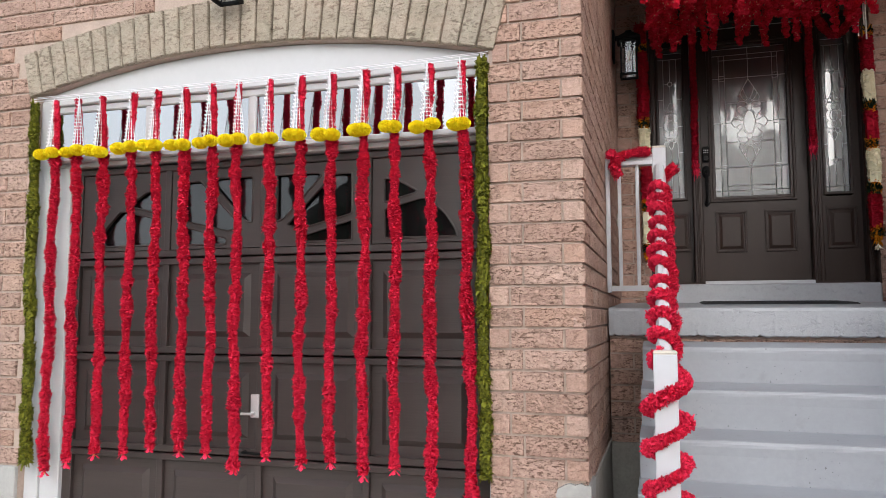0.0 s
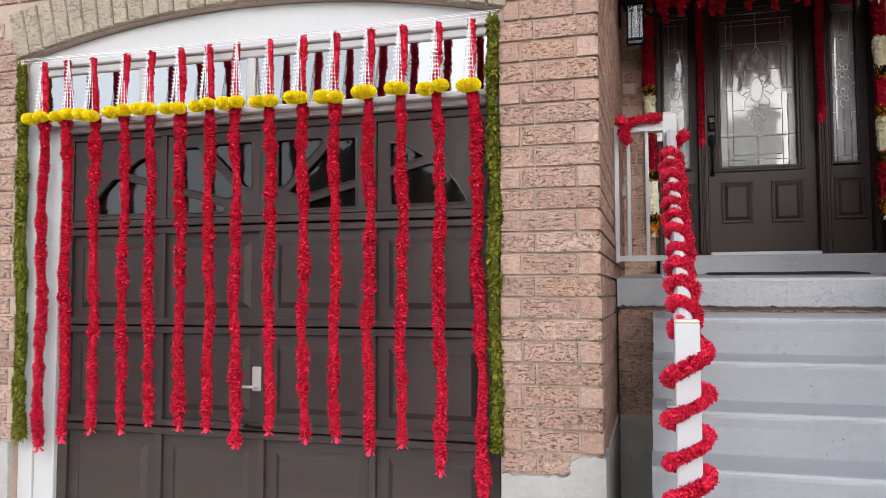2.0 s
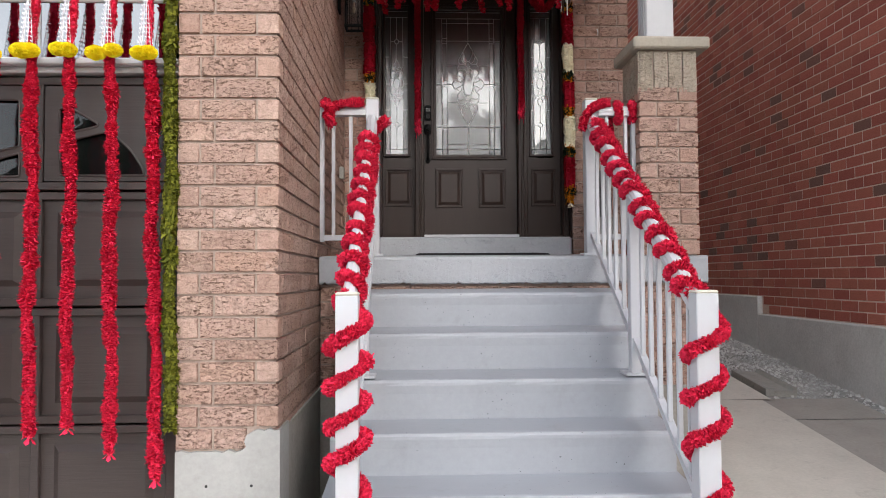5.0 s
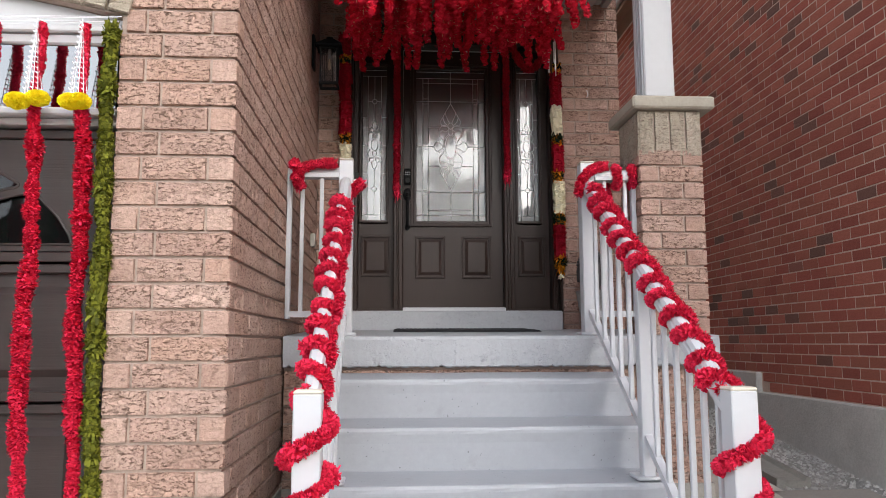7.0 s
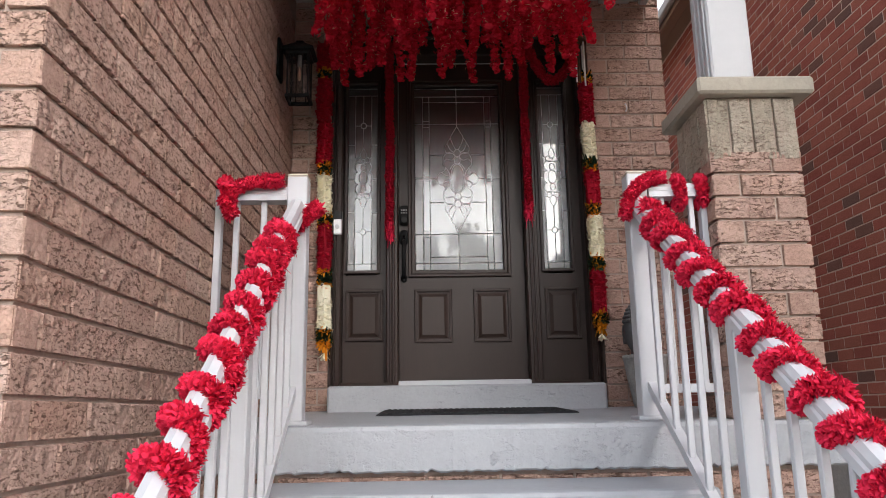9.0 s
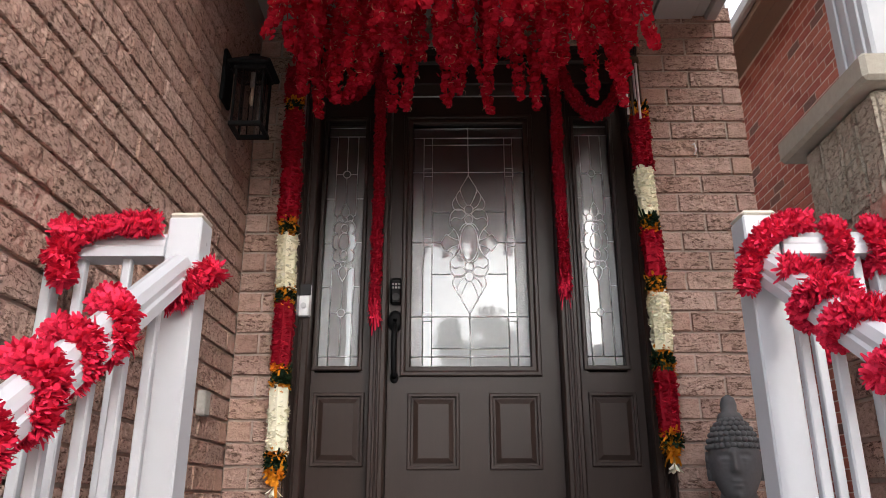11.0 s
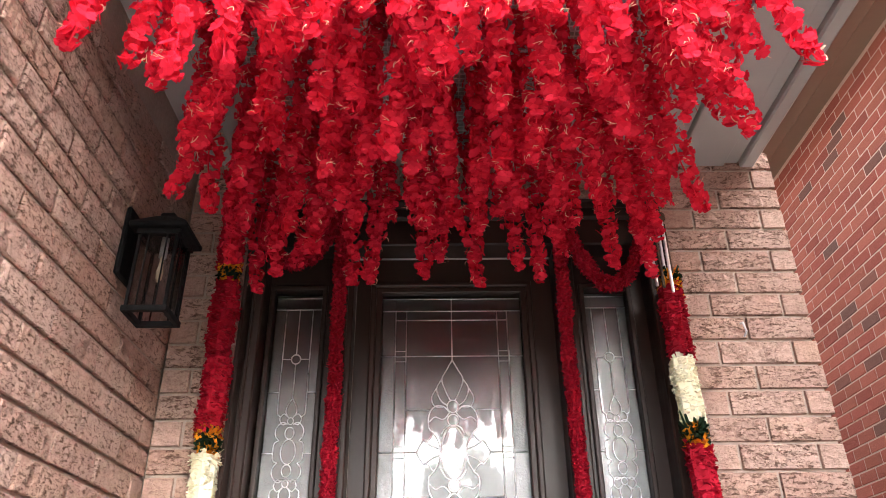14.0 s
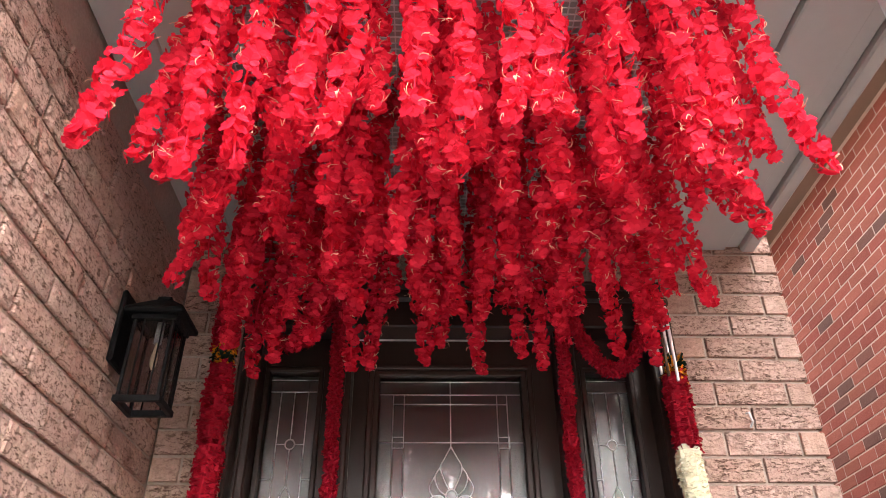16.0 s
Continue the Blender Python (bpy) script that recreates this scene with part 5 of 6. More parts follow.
def fluff(path, radius, per_m, seed, petal=(0.007, 0.012), lumps=0.18, curl=0.35, ruffle=0.0, flare=0.75, rag=(0.75, 1.08)):
    """Petals that stand out all round a line: each a small bent blade."""
    q = np.random.RandomState(seed)
    P = np.array([tuple(p) for p in path], float)
    seg = np.linalg.norm(np.diff(P, axis=0), axis=1)
    cum = np.concatenate([[0], np.cumsum(seg)])
    L = cum[-1]
    n = int(L * per_m)
    s = np.sort(q.uniform(0, L, n))
    if ruffle:
        s = np.clip(np.round(s / ruffle) * ruffle + q.normal(0, ruffle * 0.16, n), 0, L)
    c = np.stack([np.interp(s, cum, P[:, k]) for k in range(3)], 1)
    c2 = np.stack([np.interp(np.minimum(s + 0.01, L), cum, P[:, k]) for k in range(3)], 1)
    c1 = np.stack([np.interp(np.maximum(s - 0.01, 0), cum, P[:, k]) for k in range(3)], 1)
    d = c2 - c1
    d /= np.linalg.norm(d, axis=1)[:, None] + 1e-9
    v = q.normal(size=(n, 3))
    v -= (v * d).sum(1)[:, None] * d
    v /= np.linalg.norm(v, axis=1)[:, None] + 1e-9
    side = np.cross(d, v)
    knots = np.arange(0, L + 0.05, 0.04)
    lump = np.interp(s, knots, 1 + q.uniform(-lumps, lumps, len(knots)))
    # tufts: petals bunch together along the line and around it
    bunch = np.interp(s, np.arange(0, L + 0.03, 0.012), q.uniform(0.82, 1.1, len(np.arange(0, L + 0.03, 0.012))))
    r = radius * lump * bunch * q.uniform(*rag, n)
    w = q.uniform(*petal, n) * 0.5
    lean = q.normal(0, curl, n)[:, None]
    twist = (q.normal(0, 0.3, n) if ruffle else q.uniform(-0.9, 0.9, n))[:, None]
    ax = side * np.cos(twist) + d * np.sin(twist)
    base = c + v * (r * 0.25)[:, None]
    m = c + v * (r * 0.75)[:, None] + d * lean * r[:, None] * 0.5
    tip = c + v * r[:, None] + d * lean * r[:, None] * 1.1
    verts = np.stack([base - ax * (w * 0.4)[:, None], base + ax * (w * 0.4)[:, None], m + ax * w[:, None], tip + ax * (w * flare)[:, None], tip - ax * (w * flare)[:, None], m - ax * w[:, None]], 1).reshape(-1, 3)
    k = np.arange(n)[:, None] * 6
    faces = np.concatenate([k + np.array([[0, 1, 2, 5]]), k + np.array([[5, 2, 3, 4]])], 1).reshape(-1, 4)
    return verts, faces


def pompom(c, r, n, seed):
    """A round flower head of packed petals."""
    q = np.random.RandomState(seed)
    d = q.normal(size=(n, 3))
    d /= np.linalg.norm(d, axis=1)[:, None]
    e = np.cross(d, q.normal(size=(n, 3)))
    e /= np.linalg.norm(e, axis=1)[:, None]
    f = np.cross(d, e)
    rr = (r * q.uniform(0.82, 1.06, n))[:, None]
    w = q.uniform(0.005, 0.008, n)[:, None]
    c = np.array(c)
    d = d * np.array([[1.0, 1.0, 0.72]])
    v = np.stack([c + d * rr * 0.72 - e * w * 0.8, c + d * rr * 0.72 + e * w * 0.8, c + d * rr + e * w + f * w * 0.5, c + d * rr - e * w - f * w * 0.5], 1).reshape(-1, 3)
    s = Shape()
    s.v, s.f = v.tolist(), (np.arange(n)[:, None] * 4 + np.arange(4)[None]).tolist()
    s.lathe([(0.05 * r, -0.6 * r), (0.5 * r, -0.48 * r), (0.8 * r, -0.17 * r), (0.8 * r, 0.17 * r), (0.5 * r, 0.48 * r), (0.05 * r, 0.6 * r)], c[0], c[1], c[2], 14)
    return s


def petal_part(name, path, radius, per_m, mat, parent, seed, label="", core=0.55, **more):
    v, f = fluff(path, radius, per_m, seed, **more)
    s = Shape()
    s.v, s.f = v.tolist(), f.tolist()
    if core:
        step = max(1, len(path) // 60)
        s.tube(path[::step] + ([path[-1]] if (len(path) - 1) % step else []), radius * core, 6)
    return part(name, s, mat, parent, label, fix=False)


def wobble(path, amp, seed):
    q = random.Random(seed)
    f = [q.uniform(0, 6) for _ in range(4)]
    return [Vector((p[0] + amp * math.sin(7 * p[2] + f[0]) + amp * 0.6 * math.sin(17 * p[2] + f[1]), p[1] + amp * 0.4 * math.sin(9 * p[2] + f[2]), p[2])) for p in path]


def tassel(x, y, z, parent, seed, mat=M_PET_R, size=0.028):
    """The loose flower that ends a strand, with gold threads."""
    q = random.Random(seed)
    s = Shape()
    for k in range(5):
        a = 2 * math.pi * k / 5 + q.uniform(-0.3, 0.3)
        dx, dy = math.cos(a), math.sin(a)
        r, d = size * q.uniform(0.8, 1.2), size * q.uniform(0.8, 1.3)
        s.add([(x, y, z), (x + dx * r * 0.7 - dy * 0.01, y + dy * r * 0.7 + dx * 0.01, z - d * 0.8), (x + dx * r, y + dy * r, z - d), (x + dx * r * 0.7 + dy * 0.01, y + dy * r * 0.7 - dx * 0.01, z - d * 0.8)], [(0, 1, 2, 3)])
    part("end_flower", s, mat, parent, fix=False)
    g = Shape()
    for k in range(3):
        a = q.uniform(0, 6)
        g.tube([(x, y, z + 0.03), (x + 0.006 * math.cos(a), y + 0.006 * math.sin(a), z - 0.015)], 0.0016, 4)
    part("thread", g, M_GOLD, parent)


STRANDS = [(-2.822, -2.796, 0.56), (-2.666, -2.645, 0.611), (-2.512, -2.473, 0.663), (-2.326, -2.309, 0.672), (-2.177, -2.154, 0.713), (-2.01, -1.977, 0.703), (-1.847, -1.822, 0.703), (-1.695, -1.677, 0.634),
           (-1.52, -1.504, 0.701), (-1.357, -1.327, 0.678), (-1.192, -1.175, 0.694), (-1.022, -1.013, 0.646), (-0.865, -0.859, 0.68), (-0.698, -0.682, 0.576), (-0.541, -0.492, 0.465)]
SY = -0.018
rnd = random.Random(21)
for i, (xt, xb, zb) in enumerate(STRANDS):
    zt = 2.555
    g = thing("garland", "crimson petal garland with jasmine net and marigolds before garage door", "garland", "garage door garlands", (xt, SY, zb))
    onleft = i in (1, 7)
    away = -0.006 if onleft else 0.006
    path = wobble(rod((xt + away, SY, zt), (xb, SY, zb + 0.03), 60), 0.006, i)
    fat = 0.027 * rnd.uniform(0.95, 1.1)
    petal_part("upper_strand", [p for p in path if p.z > 2.235], 0.02, 5000, M_PET_R, g, 400 + i, petal=(0.005, 0.009), curl=0.2, ruffle=0.009, core=0.7)
    petal_part("strand", [p for p in path if p.z < 2.275], fat, 7000, M_PET_R, g, 100 + i, petal=(0.006, 0.0105), lumps=0.3, rag=(0.75, 1.16), curl=0.2, ruffle=0.009, core=0.5)
    tassel(path[-1].x, path[-1].y, zb + 0.03, g, i)
    net = Shape()
    off = (0.009 if onleft else -0.009) * rnd.uniform(0.4, 1.4)
    bottom = zb * 0 + 2.262
    for k in range(6):
        turn = math.pi * (1 + k / 5)
        ln = rod((xt + off * 0.5, SY - 0.012, zt + 0.015), (xt + off + 0.031 * math.cos(turn), SY + 0.03 * math.sin(turn), bottom), 16)
        net.tube(ln, 0.0016, 4)
        for j in range(1, 16):
            p = ln[j]
            e = 0.0085 * rnd.uniform(0.8, 1.2)
            for sg in (-1, 1):
                net.add([p, p + Vector((sg * e * 0.55, -0.004, e * 0.3)), p + Vector((sg * e, -0.006, e * 0.9)), p + Vector((sg * e * 0.35, 0.0, e * 0.75))], [(0, 1, 2, 3)])
    part("jasmine_net", net, M_NET, g, "white jasmine bud net", fix=False)
    wide = 0.017 if i in (9, 11, 12, 14) else 0.033
    for k in range(2):
        a = xt + 0.3 * off + (-wide, wide)[k] * rnd.uniform(0.85, 1.15)
        c0 = Vector((a, SY - 0.045, 2.256 + rnd.uniform(-0.012, 0.008)))
        s = pompom(c0, 0.041 * rnd.uniform(0.92, 1.08), 1100, 300 + 10 * i + k)
        part("marigold", s, M_PET_Y, g, "yellow marigold head", fix=False)

wire = Shape()
for k, (dz, dy) in enumerate(((0.0, -0.01), (0.012, -0.014), (0.03, 0.015))):
    wire.tube([(-2.96 + (0.42 + 2.54 - 0.42) * t / 12, SY + dy, 2.562 + dz - 0.012 * math.sin(math.pi * t / 12)) for t in range(13)], 0.0016, 5)
tagged(part("string_line", wire, M_NET), "white cords strung across the garage head", "string")

# moss strands down both sides of the garage opening
for i, (xt, xb, zt, zb) in enumerate(((-2.962, -2.905, 2.545, 0.63), (-0.447, -0.437, 2.55, 0.70))):
    g = thing("moss_garland", "green leafy moss garland beside the garage opening", "garland", "moss garlands", (xt, -0.02, zb))
    p = wobble(rod((xt, -0.02, zt), (xb, -0.022, zb), 50), 0.004, 70 + i)
    petal_part("strand", p, 0.030, 6500, M_MOSS, g, 700 + i, petal=(0.007, 0.013), lumps=0.3, curl=0.45, ruffle=0.016, core=0.62, flare=0.9)
    petal_part("leaf_tuft", rod((xt + 0.5 * (xb - xt), -0.035, 1.66), (xt + 0.55 * (xb - xt), -0.035, 1.5), 8), 0.033, 1500, M_MOSS, g, 720 + i, petal=(0.012, 0.018), curl=0.8)


# garlands wound round the railings
def helix(a, b, turns, r, wide=(1, 0, 0), start=0.0, n=26, squash=1.0, hand=1, uneven=0.0):
    a, b = Vector(a), Vector(b)
    d = (b - a).normalized()
    s = Vector(wide)
    s = (s - d * s.dot(d)).normalized()
    u = s.cross(d).normalized()
    m = int(turns * n)
    out = []
    for i in range(m + 1):
        w = start + 2 * math.pi * turns * i / m
        w += uneven * (1.3 * math.sin(0.5 * w + 0.6) + 0.8 * math.sin(0.31 * w + 2.0))
        k = r * (1 + uneven * 0.25 * math.sin(0.73 * w + 1.0))
        out.append(a + (b - a) * (i / m) + k * (math.cos(w) * s + hand * squash * math.sin(w) * u))
    return out


def rail_garland(xt, xb, seed, gx0, gx1, bands):
    g = thing("rail_garland", "crimson petal garland wound round white railing", "garland", "railing garlands", (xb, -0.31, 0.3))
    y = 1.09 if xt < 1 else 1.20
    a, b = (xt, y, rail_z(y)), (xb, -0.25, rail_z(-0.25))
    petal_part("handrail_coil", helix(a, b, 11.5 if xt < 1 else 12.5, 0.041, squash=0.97, start=seed, uneven=0.42), 0.0265, 8000, M_PET_R, g, seed, petal=(0.007, 0.012), rag=(0.72, 1.22), flare=0.45, lumps=0.25, curl=0.28, ruffle=0.0125)
    # bands across the newel's front fall from right to left, one at each height
    down = []
    for i in range(int(26 * (len(bands) - 0.5)) + 1):
        u = i / 26 + 0.25
        w = 2 * math.pi * (u - 0.25)
        h = u - 0.25 - int(u - 0.25)
        k = min(len(bands) - 1, int(u - 0.25))
        below = bands[min(k + 1, len(bands) - 1)] + 0.05
        z = bands[k] + 0.05 - 0.2 * h if h < 0.5 else bands[k] - 0.05 + (below - bands[k] + 0.05) * (2 * h - 1)
        down.append(Vector((xb + 0.066 * math.cos(w), -0.315 - 0.066 * math.sin(w), z)))
    petal_part("newel_coil", [Vector((xb - 0.02, -0.22, rail_z(-0.22) + 0.02)), Vector((xb + 0.06, -0.27, 1.16))] + down, 0.026, 8000, M_PET_R, g, seed + 1, petal=(0.007, 0.012), rag=(0.72, 1.22), flare=0.45, lumps=0.2, curl=0.28, ruffle=0.0125)
    # loop on the level guard rail beside the top post
    s = 1 if gx1 > gx0 else -1
    if s < 0:
        top = [Vector((gx0 - 0.01, 1.28, 2.362)), Vector((gx0 - 0.08, 1.275, 2.362)), Vector((gx0 - 0.15, 1.27, 2.35)), Vector((gx1 + 0.05, 1.265, 2.325)), Vector((gx1 + 0.04, 1.26, 2.28)), Vector((gx1 + 0.06, 1.255, 2.22))]
        petal_part("guard_loop", top, 0.030, 8000, M_PET_R, g, seed + 2, petal=(0.007, 0.012), rag=(0.72, 1.22), flare=0.45, curl=0.28, ruffle=0.0125)
        petal_part("guard_loop", [Vector((gx1 + 0.035, 1.27, 2.355)), Vector((gx1 + 0.02, 1.30, 2.36)), Vector((gx1 + 0.02, 1.34, 2.355))], 0.030, 8000, M_PET_R, g, seed + 9, petal=(0.007, 0.012), rag=(0.72, 1.22), flare=0.45, curl=0.28, ruffle=0.0125)
        tail = [Vector((xt - 0.01, 1.262, 2.165)), Vector((xt + 0.015, 1.268, 2.19)), Vector((xt + 0.05, 1.275, 2.225)), Vector((xt + 0.085, 1.295, 2.26))]
        petal_part("post_loop", tail, 0.029, 8000, M_PET_R, g, seed + 3, petal=(0.007, 0.012), rag=(0.72, 1.22), flare=0.45, curl=0.28, ruffle=0.0125)
    else:
        c = [Vector((xt - 0.062, 1.275, 2.20)), Vector((xt - 0.05, 1.27, 2.27)), Vector((xt - 0.01, 1.265, 2.325)), Vector((xt + 0.05, 1.28, 2.36)), Vector((xt + 0.10, 1.30, 2.37))]
        petal_part("post_loop", c, 0.029, 8000, M_PET_R, g, seed + 2, petal=(0.007, 0.012), rag=(0.72, 1.22), flare=0.45, curl=0.28, ruffle=0.0125)
        for x in (1.795, 1.885):
            petal_part("guard_loop", [Vector((x + 0.004 * k, 1.325 + 0.052 * math.cos(2 * math.pi * k / 9 + 2), 2.318 + 0.055 * math.sin(2 * math.pi * k / 9 + 2))) for k in range(9)], 0.026, 8000, M_PET_R, g, seed + 5, petal=(0.007, 0.012), rag=(0.72, 1.22), flare=0.45, curl=0.28, ruffle=0.0125)
        petal_part("guard_loop", rod((xt + 0.12, 1.38, 2.30), (xt + 0.15, 1.39, 2.06), 8), 0.028, 8000, M_PET_R, g, seed + 7, ruffle=0.011)
    return g


rail_garland(0.317, 0.32, 1, 0.275, 0.02, (1.10, 0.95, 0.80, 0.67, 0.45))
rail_garland(1.643, 1.682, 4, 1.65, 1.9, (1.07, 0.90, 0.73, 0.47))

# coloured garlands down both sides of the door
R_, C_, O_, L_ = M_PET_D, M_PET_C, M_PET_O, M_LEAF
MIXES = {R_: "red", C_: "cream", O_: "orange", L_: "leaf"}


def door_garland(xt, xb, y, runs):
    g = thing("door_garland", "red and cream blossom garland banded orange and green", "garland", "door garlands", (xb, y, runs[-1][1]))
    zt, zb = runs[0][0], runs[-1][1]
    for k, (z1, z0, mat) in enumerate(runs):
        X = lambda z: xb + (xt - xb) * (z - zb) / (zt - zb)
        wide = mat in (R_, C_)
        p = wobble(rod((X(z1), y, z1), (X(z0), y, z0), 14), 0.003, k)
        petal_part({"red": "red_run", "cream": "cream_run", "orange": "orange_ring", "leaf": "leaf_ring"}[MIXES[mat]], p, 0.048 if wide else (0.05 if mat is L_ else 0.047), 5200 if wide else 4200, mat, g, int(1000 * xt) + k, petal=(0.009, 0.016), lumps=0.1, curl=0.25 if wide else 0.35, ruffle=0.014 if wide else 0.0, core=0.88 if wide else 0.5, flare=1.1 if wide else 0.75)
    x = X(zb)
    petal_part("end_bloom", [Vector((x, y - 0.01, zb)), Vector((x, y - 0.01, zb - 0.03))], 0.038, 1800, O_, g, 77, petal=(0.012, 0.02), curl=0.8, core=False)
    tassel(x, y - 0.01, zb - 0.05, g, 5, M_PET_C, 0.035)


def banded(pairs):
    out = []
    for kind, z1, z0 in pairs:
        if kind == "g":
            out += [(z1, z1 - 0.02, O_), (z1 - 0.02, z0 + 0.02, L_), (z0 + 0.02, z0, O_)]
        else:
            out.append((z1, z0, R_ if kind == "r" else C_))
    return out


door_garland(0.196, 0.228, 2.79, banded([("r", 3.72, 3.56), ("g", 3.56, 3.49), ("r", 3.49, 3.22), ("r", 3.20, 2.95), ("g", 2.95, 2.87), ("c", 2.87, 2.635), ("g", 2.635, 2.565), ("r", 2.565, 2.30), ("g", 2.30, 2.205), ("c", 2.205, 1.955), ("g", 1.955, 1.87)]))
door_garland(1.810, 1.817, 2.79, banded([("g", 3.52, 3.46), ("r", 3.46, 3.20), ("c", 3.185, 2.965), ("g", 2.965, 2.885), ("r", 2.885, 2.68), ("g", 2.68, 2.605), ("c", 2.605, 2.36), ("g", 2.36, 2.275), ("r", 2.275, 2.03), ("g", 2.03, 1.96)]))
for k, (x, zb) in enumerate(((0.594, 2.53), (1.442, 2.65))):
    g = thing("thin_garland", "slim crimson petal garland hanging over the door frame", "garland", "door frame garlands", (x, FY - 0.045, zb))
    petal_part("strand", wobble(rod((x, FY - 0.045, 3.80), (x, FY - 0.045, zb + 0.03), 40), 0.002, k), 0.030, 3800, M_PET_D, g, 900 + k, lumps=0.1)
    petal_part("tip", rod((x, FY - 0.045, zb + 0.05), (x, FY - 0.045, zb), 4), 0.033, 3600, M_PET_R, g, 950 + k, curl=0.9)
for k, (x0, x1, z, sag) in enumerate(((0.25, 0.58, 3.84, 0.22), (1.45, 1.80, 3.84, 0.32))):
    g = thing("swag", "red petal swag across the head of the door frame", "garland", "door head swags", (x0, FY - 0.06, z - sag))
    pts = [Vector((x0 + (x1 - x0) * i / 14, FY - 0.065, z - sag * (1 - (2 * i / 14 - 1) ** 2))) for i in range(15)]
    petal_part("strand", pts, 0.034, 3600, M_PET_D, g, 980 + k, lumps=0.1)


# ---------------------------------------------------------------- canopy of silk flowers under the porch ceiling
def blossom(s, st, c, n, size, q):
    """A four-petalled flower at c that faces n."""
    n = n.normalized()
    a = n.cross(Vector((0.2, 0.3, 0.9)))
    a = a.normalized() if a.length > 0.05 else Vector((1, 0, 0))
    b = n.cross(a)
    spin = q.uniform(0, 6)
    cup = q.uniform(0.0, 0.45)
    for k in range(4):
        t = spin + k * math.pi / 2 + q.uniform(-0.15, 0.15)
        d = math.cos(t) * a + math.sin(t) * b
        e = -math.sin(t) * a + math.cos(t) * b
        r = size * q.uniform(0.85, 1.1)
        up = n * cup
        w = r * 0.6
        s.add([c, c + d * r * 0.45 + e * w * 0.9 + up * r * 0.3, c + d * r * 0.85 + e * w * 0.75 + up * r * 0.75, c + d * r + up * r * 0.62, c + d * r * 0.85 - e * w * 0.75 + up * r * 0.75, c + d * r * 0.45 - e * w * 0.9 + up * r * 0.3],
              [(0, 1, 2, 3), (0, 3, 4, 5)])
    if q.random() < 0.11:
        w = q.uniform(0, 6.3)
        for dw, reach in ((0.0, 1.0), (0.5, 0.7)):
            d = math.cos(w + dw) * a + math.sin(w + dw) * b
            e = -math.sin(w + dw) * a + math.cos(w + dw) * b
            pts = [c + n * size * (1.5 * u - 0.7 * u * u) * reach + d * size * 1.3 * u * u * reach + e * size * 0.35 * u * (1 - u) for u in (0, 0.25, 0.5, 0.75, 1.0)]
            st.tube(pts, [0.0012, 0.0012, 0.0011, 0.001, 0.0008], 4, False, False)


def flower_strand(seed, length):
    q = random.Random(seed)
    s, st = Shape(), Shape()
    bend = [q.uniform(-0.055, 0.055) for _ in range(4)]
    axis = lambda t: Vector((bend[0] * t * t + 0.008 * math.sin(7 * t + bend[2] * 90), bend[1] * t * t + 0.008 * math.sin(6 * t + bend[3] * 90), -length * t))
    s.tube([axis(i / 8) for i in range(9)], 0.0022, 5)
    n = int(length * 225)
    knots = [q.uniform(0.62, 1.2) for _ in range(12)]
    for i in range(n):
        t = (i + q.random()) / n
        if t < 0.08 and q.random() < 0.6:
            continue
        k = t * 10
        fat = knots[int(k)] * (1 - (k % 1)) + knots[int(k) + 1] * (k % 1)
        a = q.uniform(0, 2 * math.pi)
        taper = 1.0 if t < 0.7 else 1.0 - 0.5 * (t - 0.7) / 0.3
        r = 0.036 * fat * taper * q.uniform(0.45, 1.1)
        d = Vector((math.cos(a), math.sin(a), q.uniform(-0.7, 0.35)))
        blossom(s, st, axis(t) + Vector((r * math.cos(a), r * math.sin(a), 0)), d, q.uniform(0.014, 0.0225), q)
    return s, st


canopy = thing("flower_canopy", "canopy of hanging red silk flower strands under the porch ceiling", "flower decoration", at=(1.0, 1.95, CEIL))
grid = Shape()
for i in range(67):
    x = 0.3 + 1.4 * i / 66
    grid.box(x - 0.0016, 1.38, CEIL - 0.035, x + 0.0016, 2.62, CEIL - 0.032)
for i in range(58):
    y = 1.38 + 1.24 * i / 57
    grid.box(0.3, y - 0.0016, CEIL - 0.032, 1.7, y + 0.0016, CEIL - 0.029)
part("wire_grid", grid, M_MESHP, canopy, "white plastic mesh panel", fix=False)
hooks = Shape()
for x, y in ((0.35, 1.42), (1.65, 1.42), (0.35, 2.58), (1.65, 2.58), (1.0, 2.0)):
    hooks.tube([(x, y, CEIL), (x, y, CEIL - 0.034)], 0.003, 6)
part("hook", hooks, M_CHROME, canopy)
bank = [flower_strand(40 + k, 1.0) for k in range(7)]
bank = [(a.mesh("strand", M_HYD), b.mesh("stamen_tuft", M_STEM)) for a, b in bank]
q = random.Random(3)
NR, NC = 8, 13
spots = []
for j in range(NR):
    for i in range(NC):
        v = j / (NR - 1)
        y = 1.44 + 1.17 * v + q.uniform(-0.035, 0.035)
        x = 0.325 + 1.33 * i / (NC - 1) + q.uniform(-0.035, 0.035)
        tip = 3.34 + 0.09 * v + q.uniform(-0.05, 0.09) + (0.10 * q.random() if 0 < j < NR - 1 else 0.0)
        spots.append((x, y, v, tip))
spots += [(0.94, 1.62, 0.2, 3.42), (0.95, 1.95, 0.5, 3.40), (0.93, 2.30, 0.75, 3.43), (0.33, 2.05, 0.5, 3.38), (0.30, 2.45, 0.85, 3.40)]
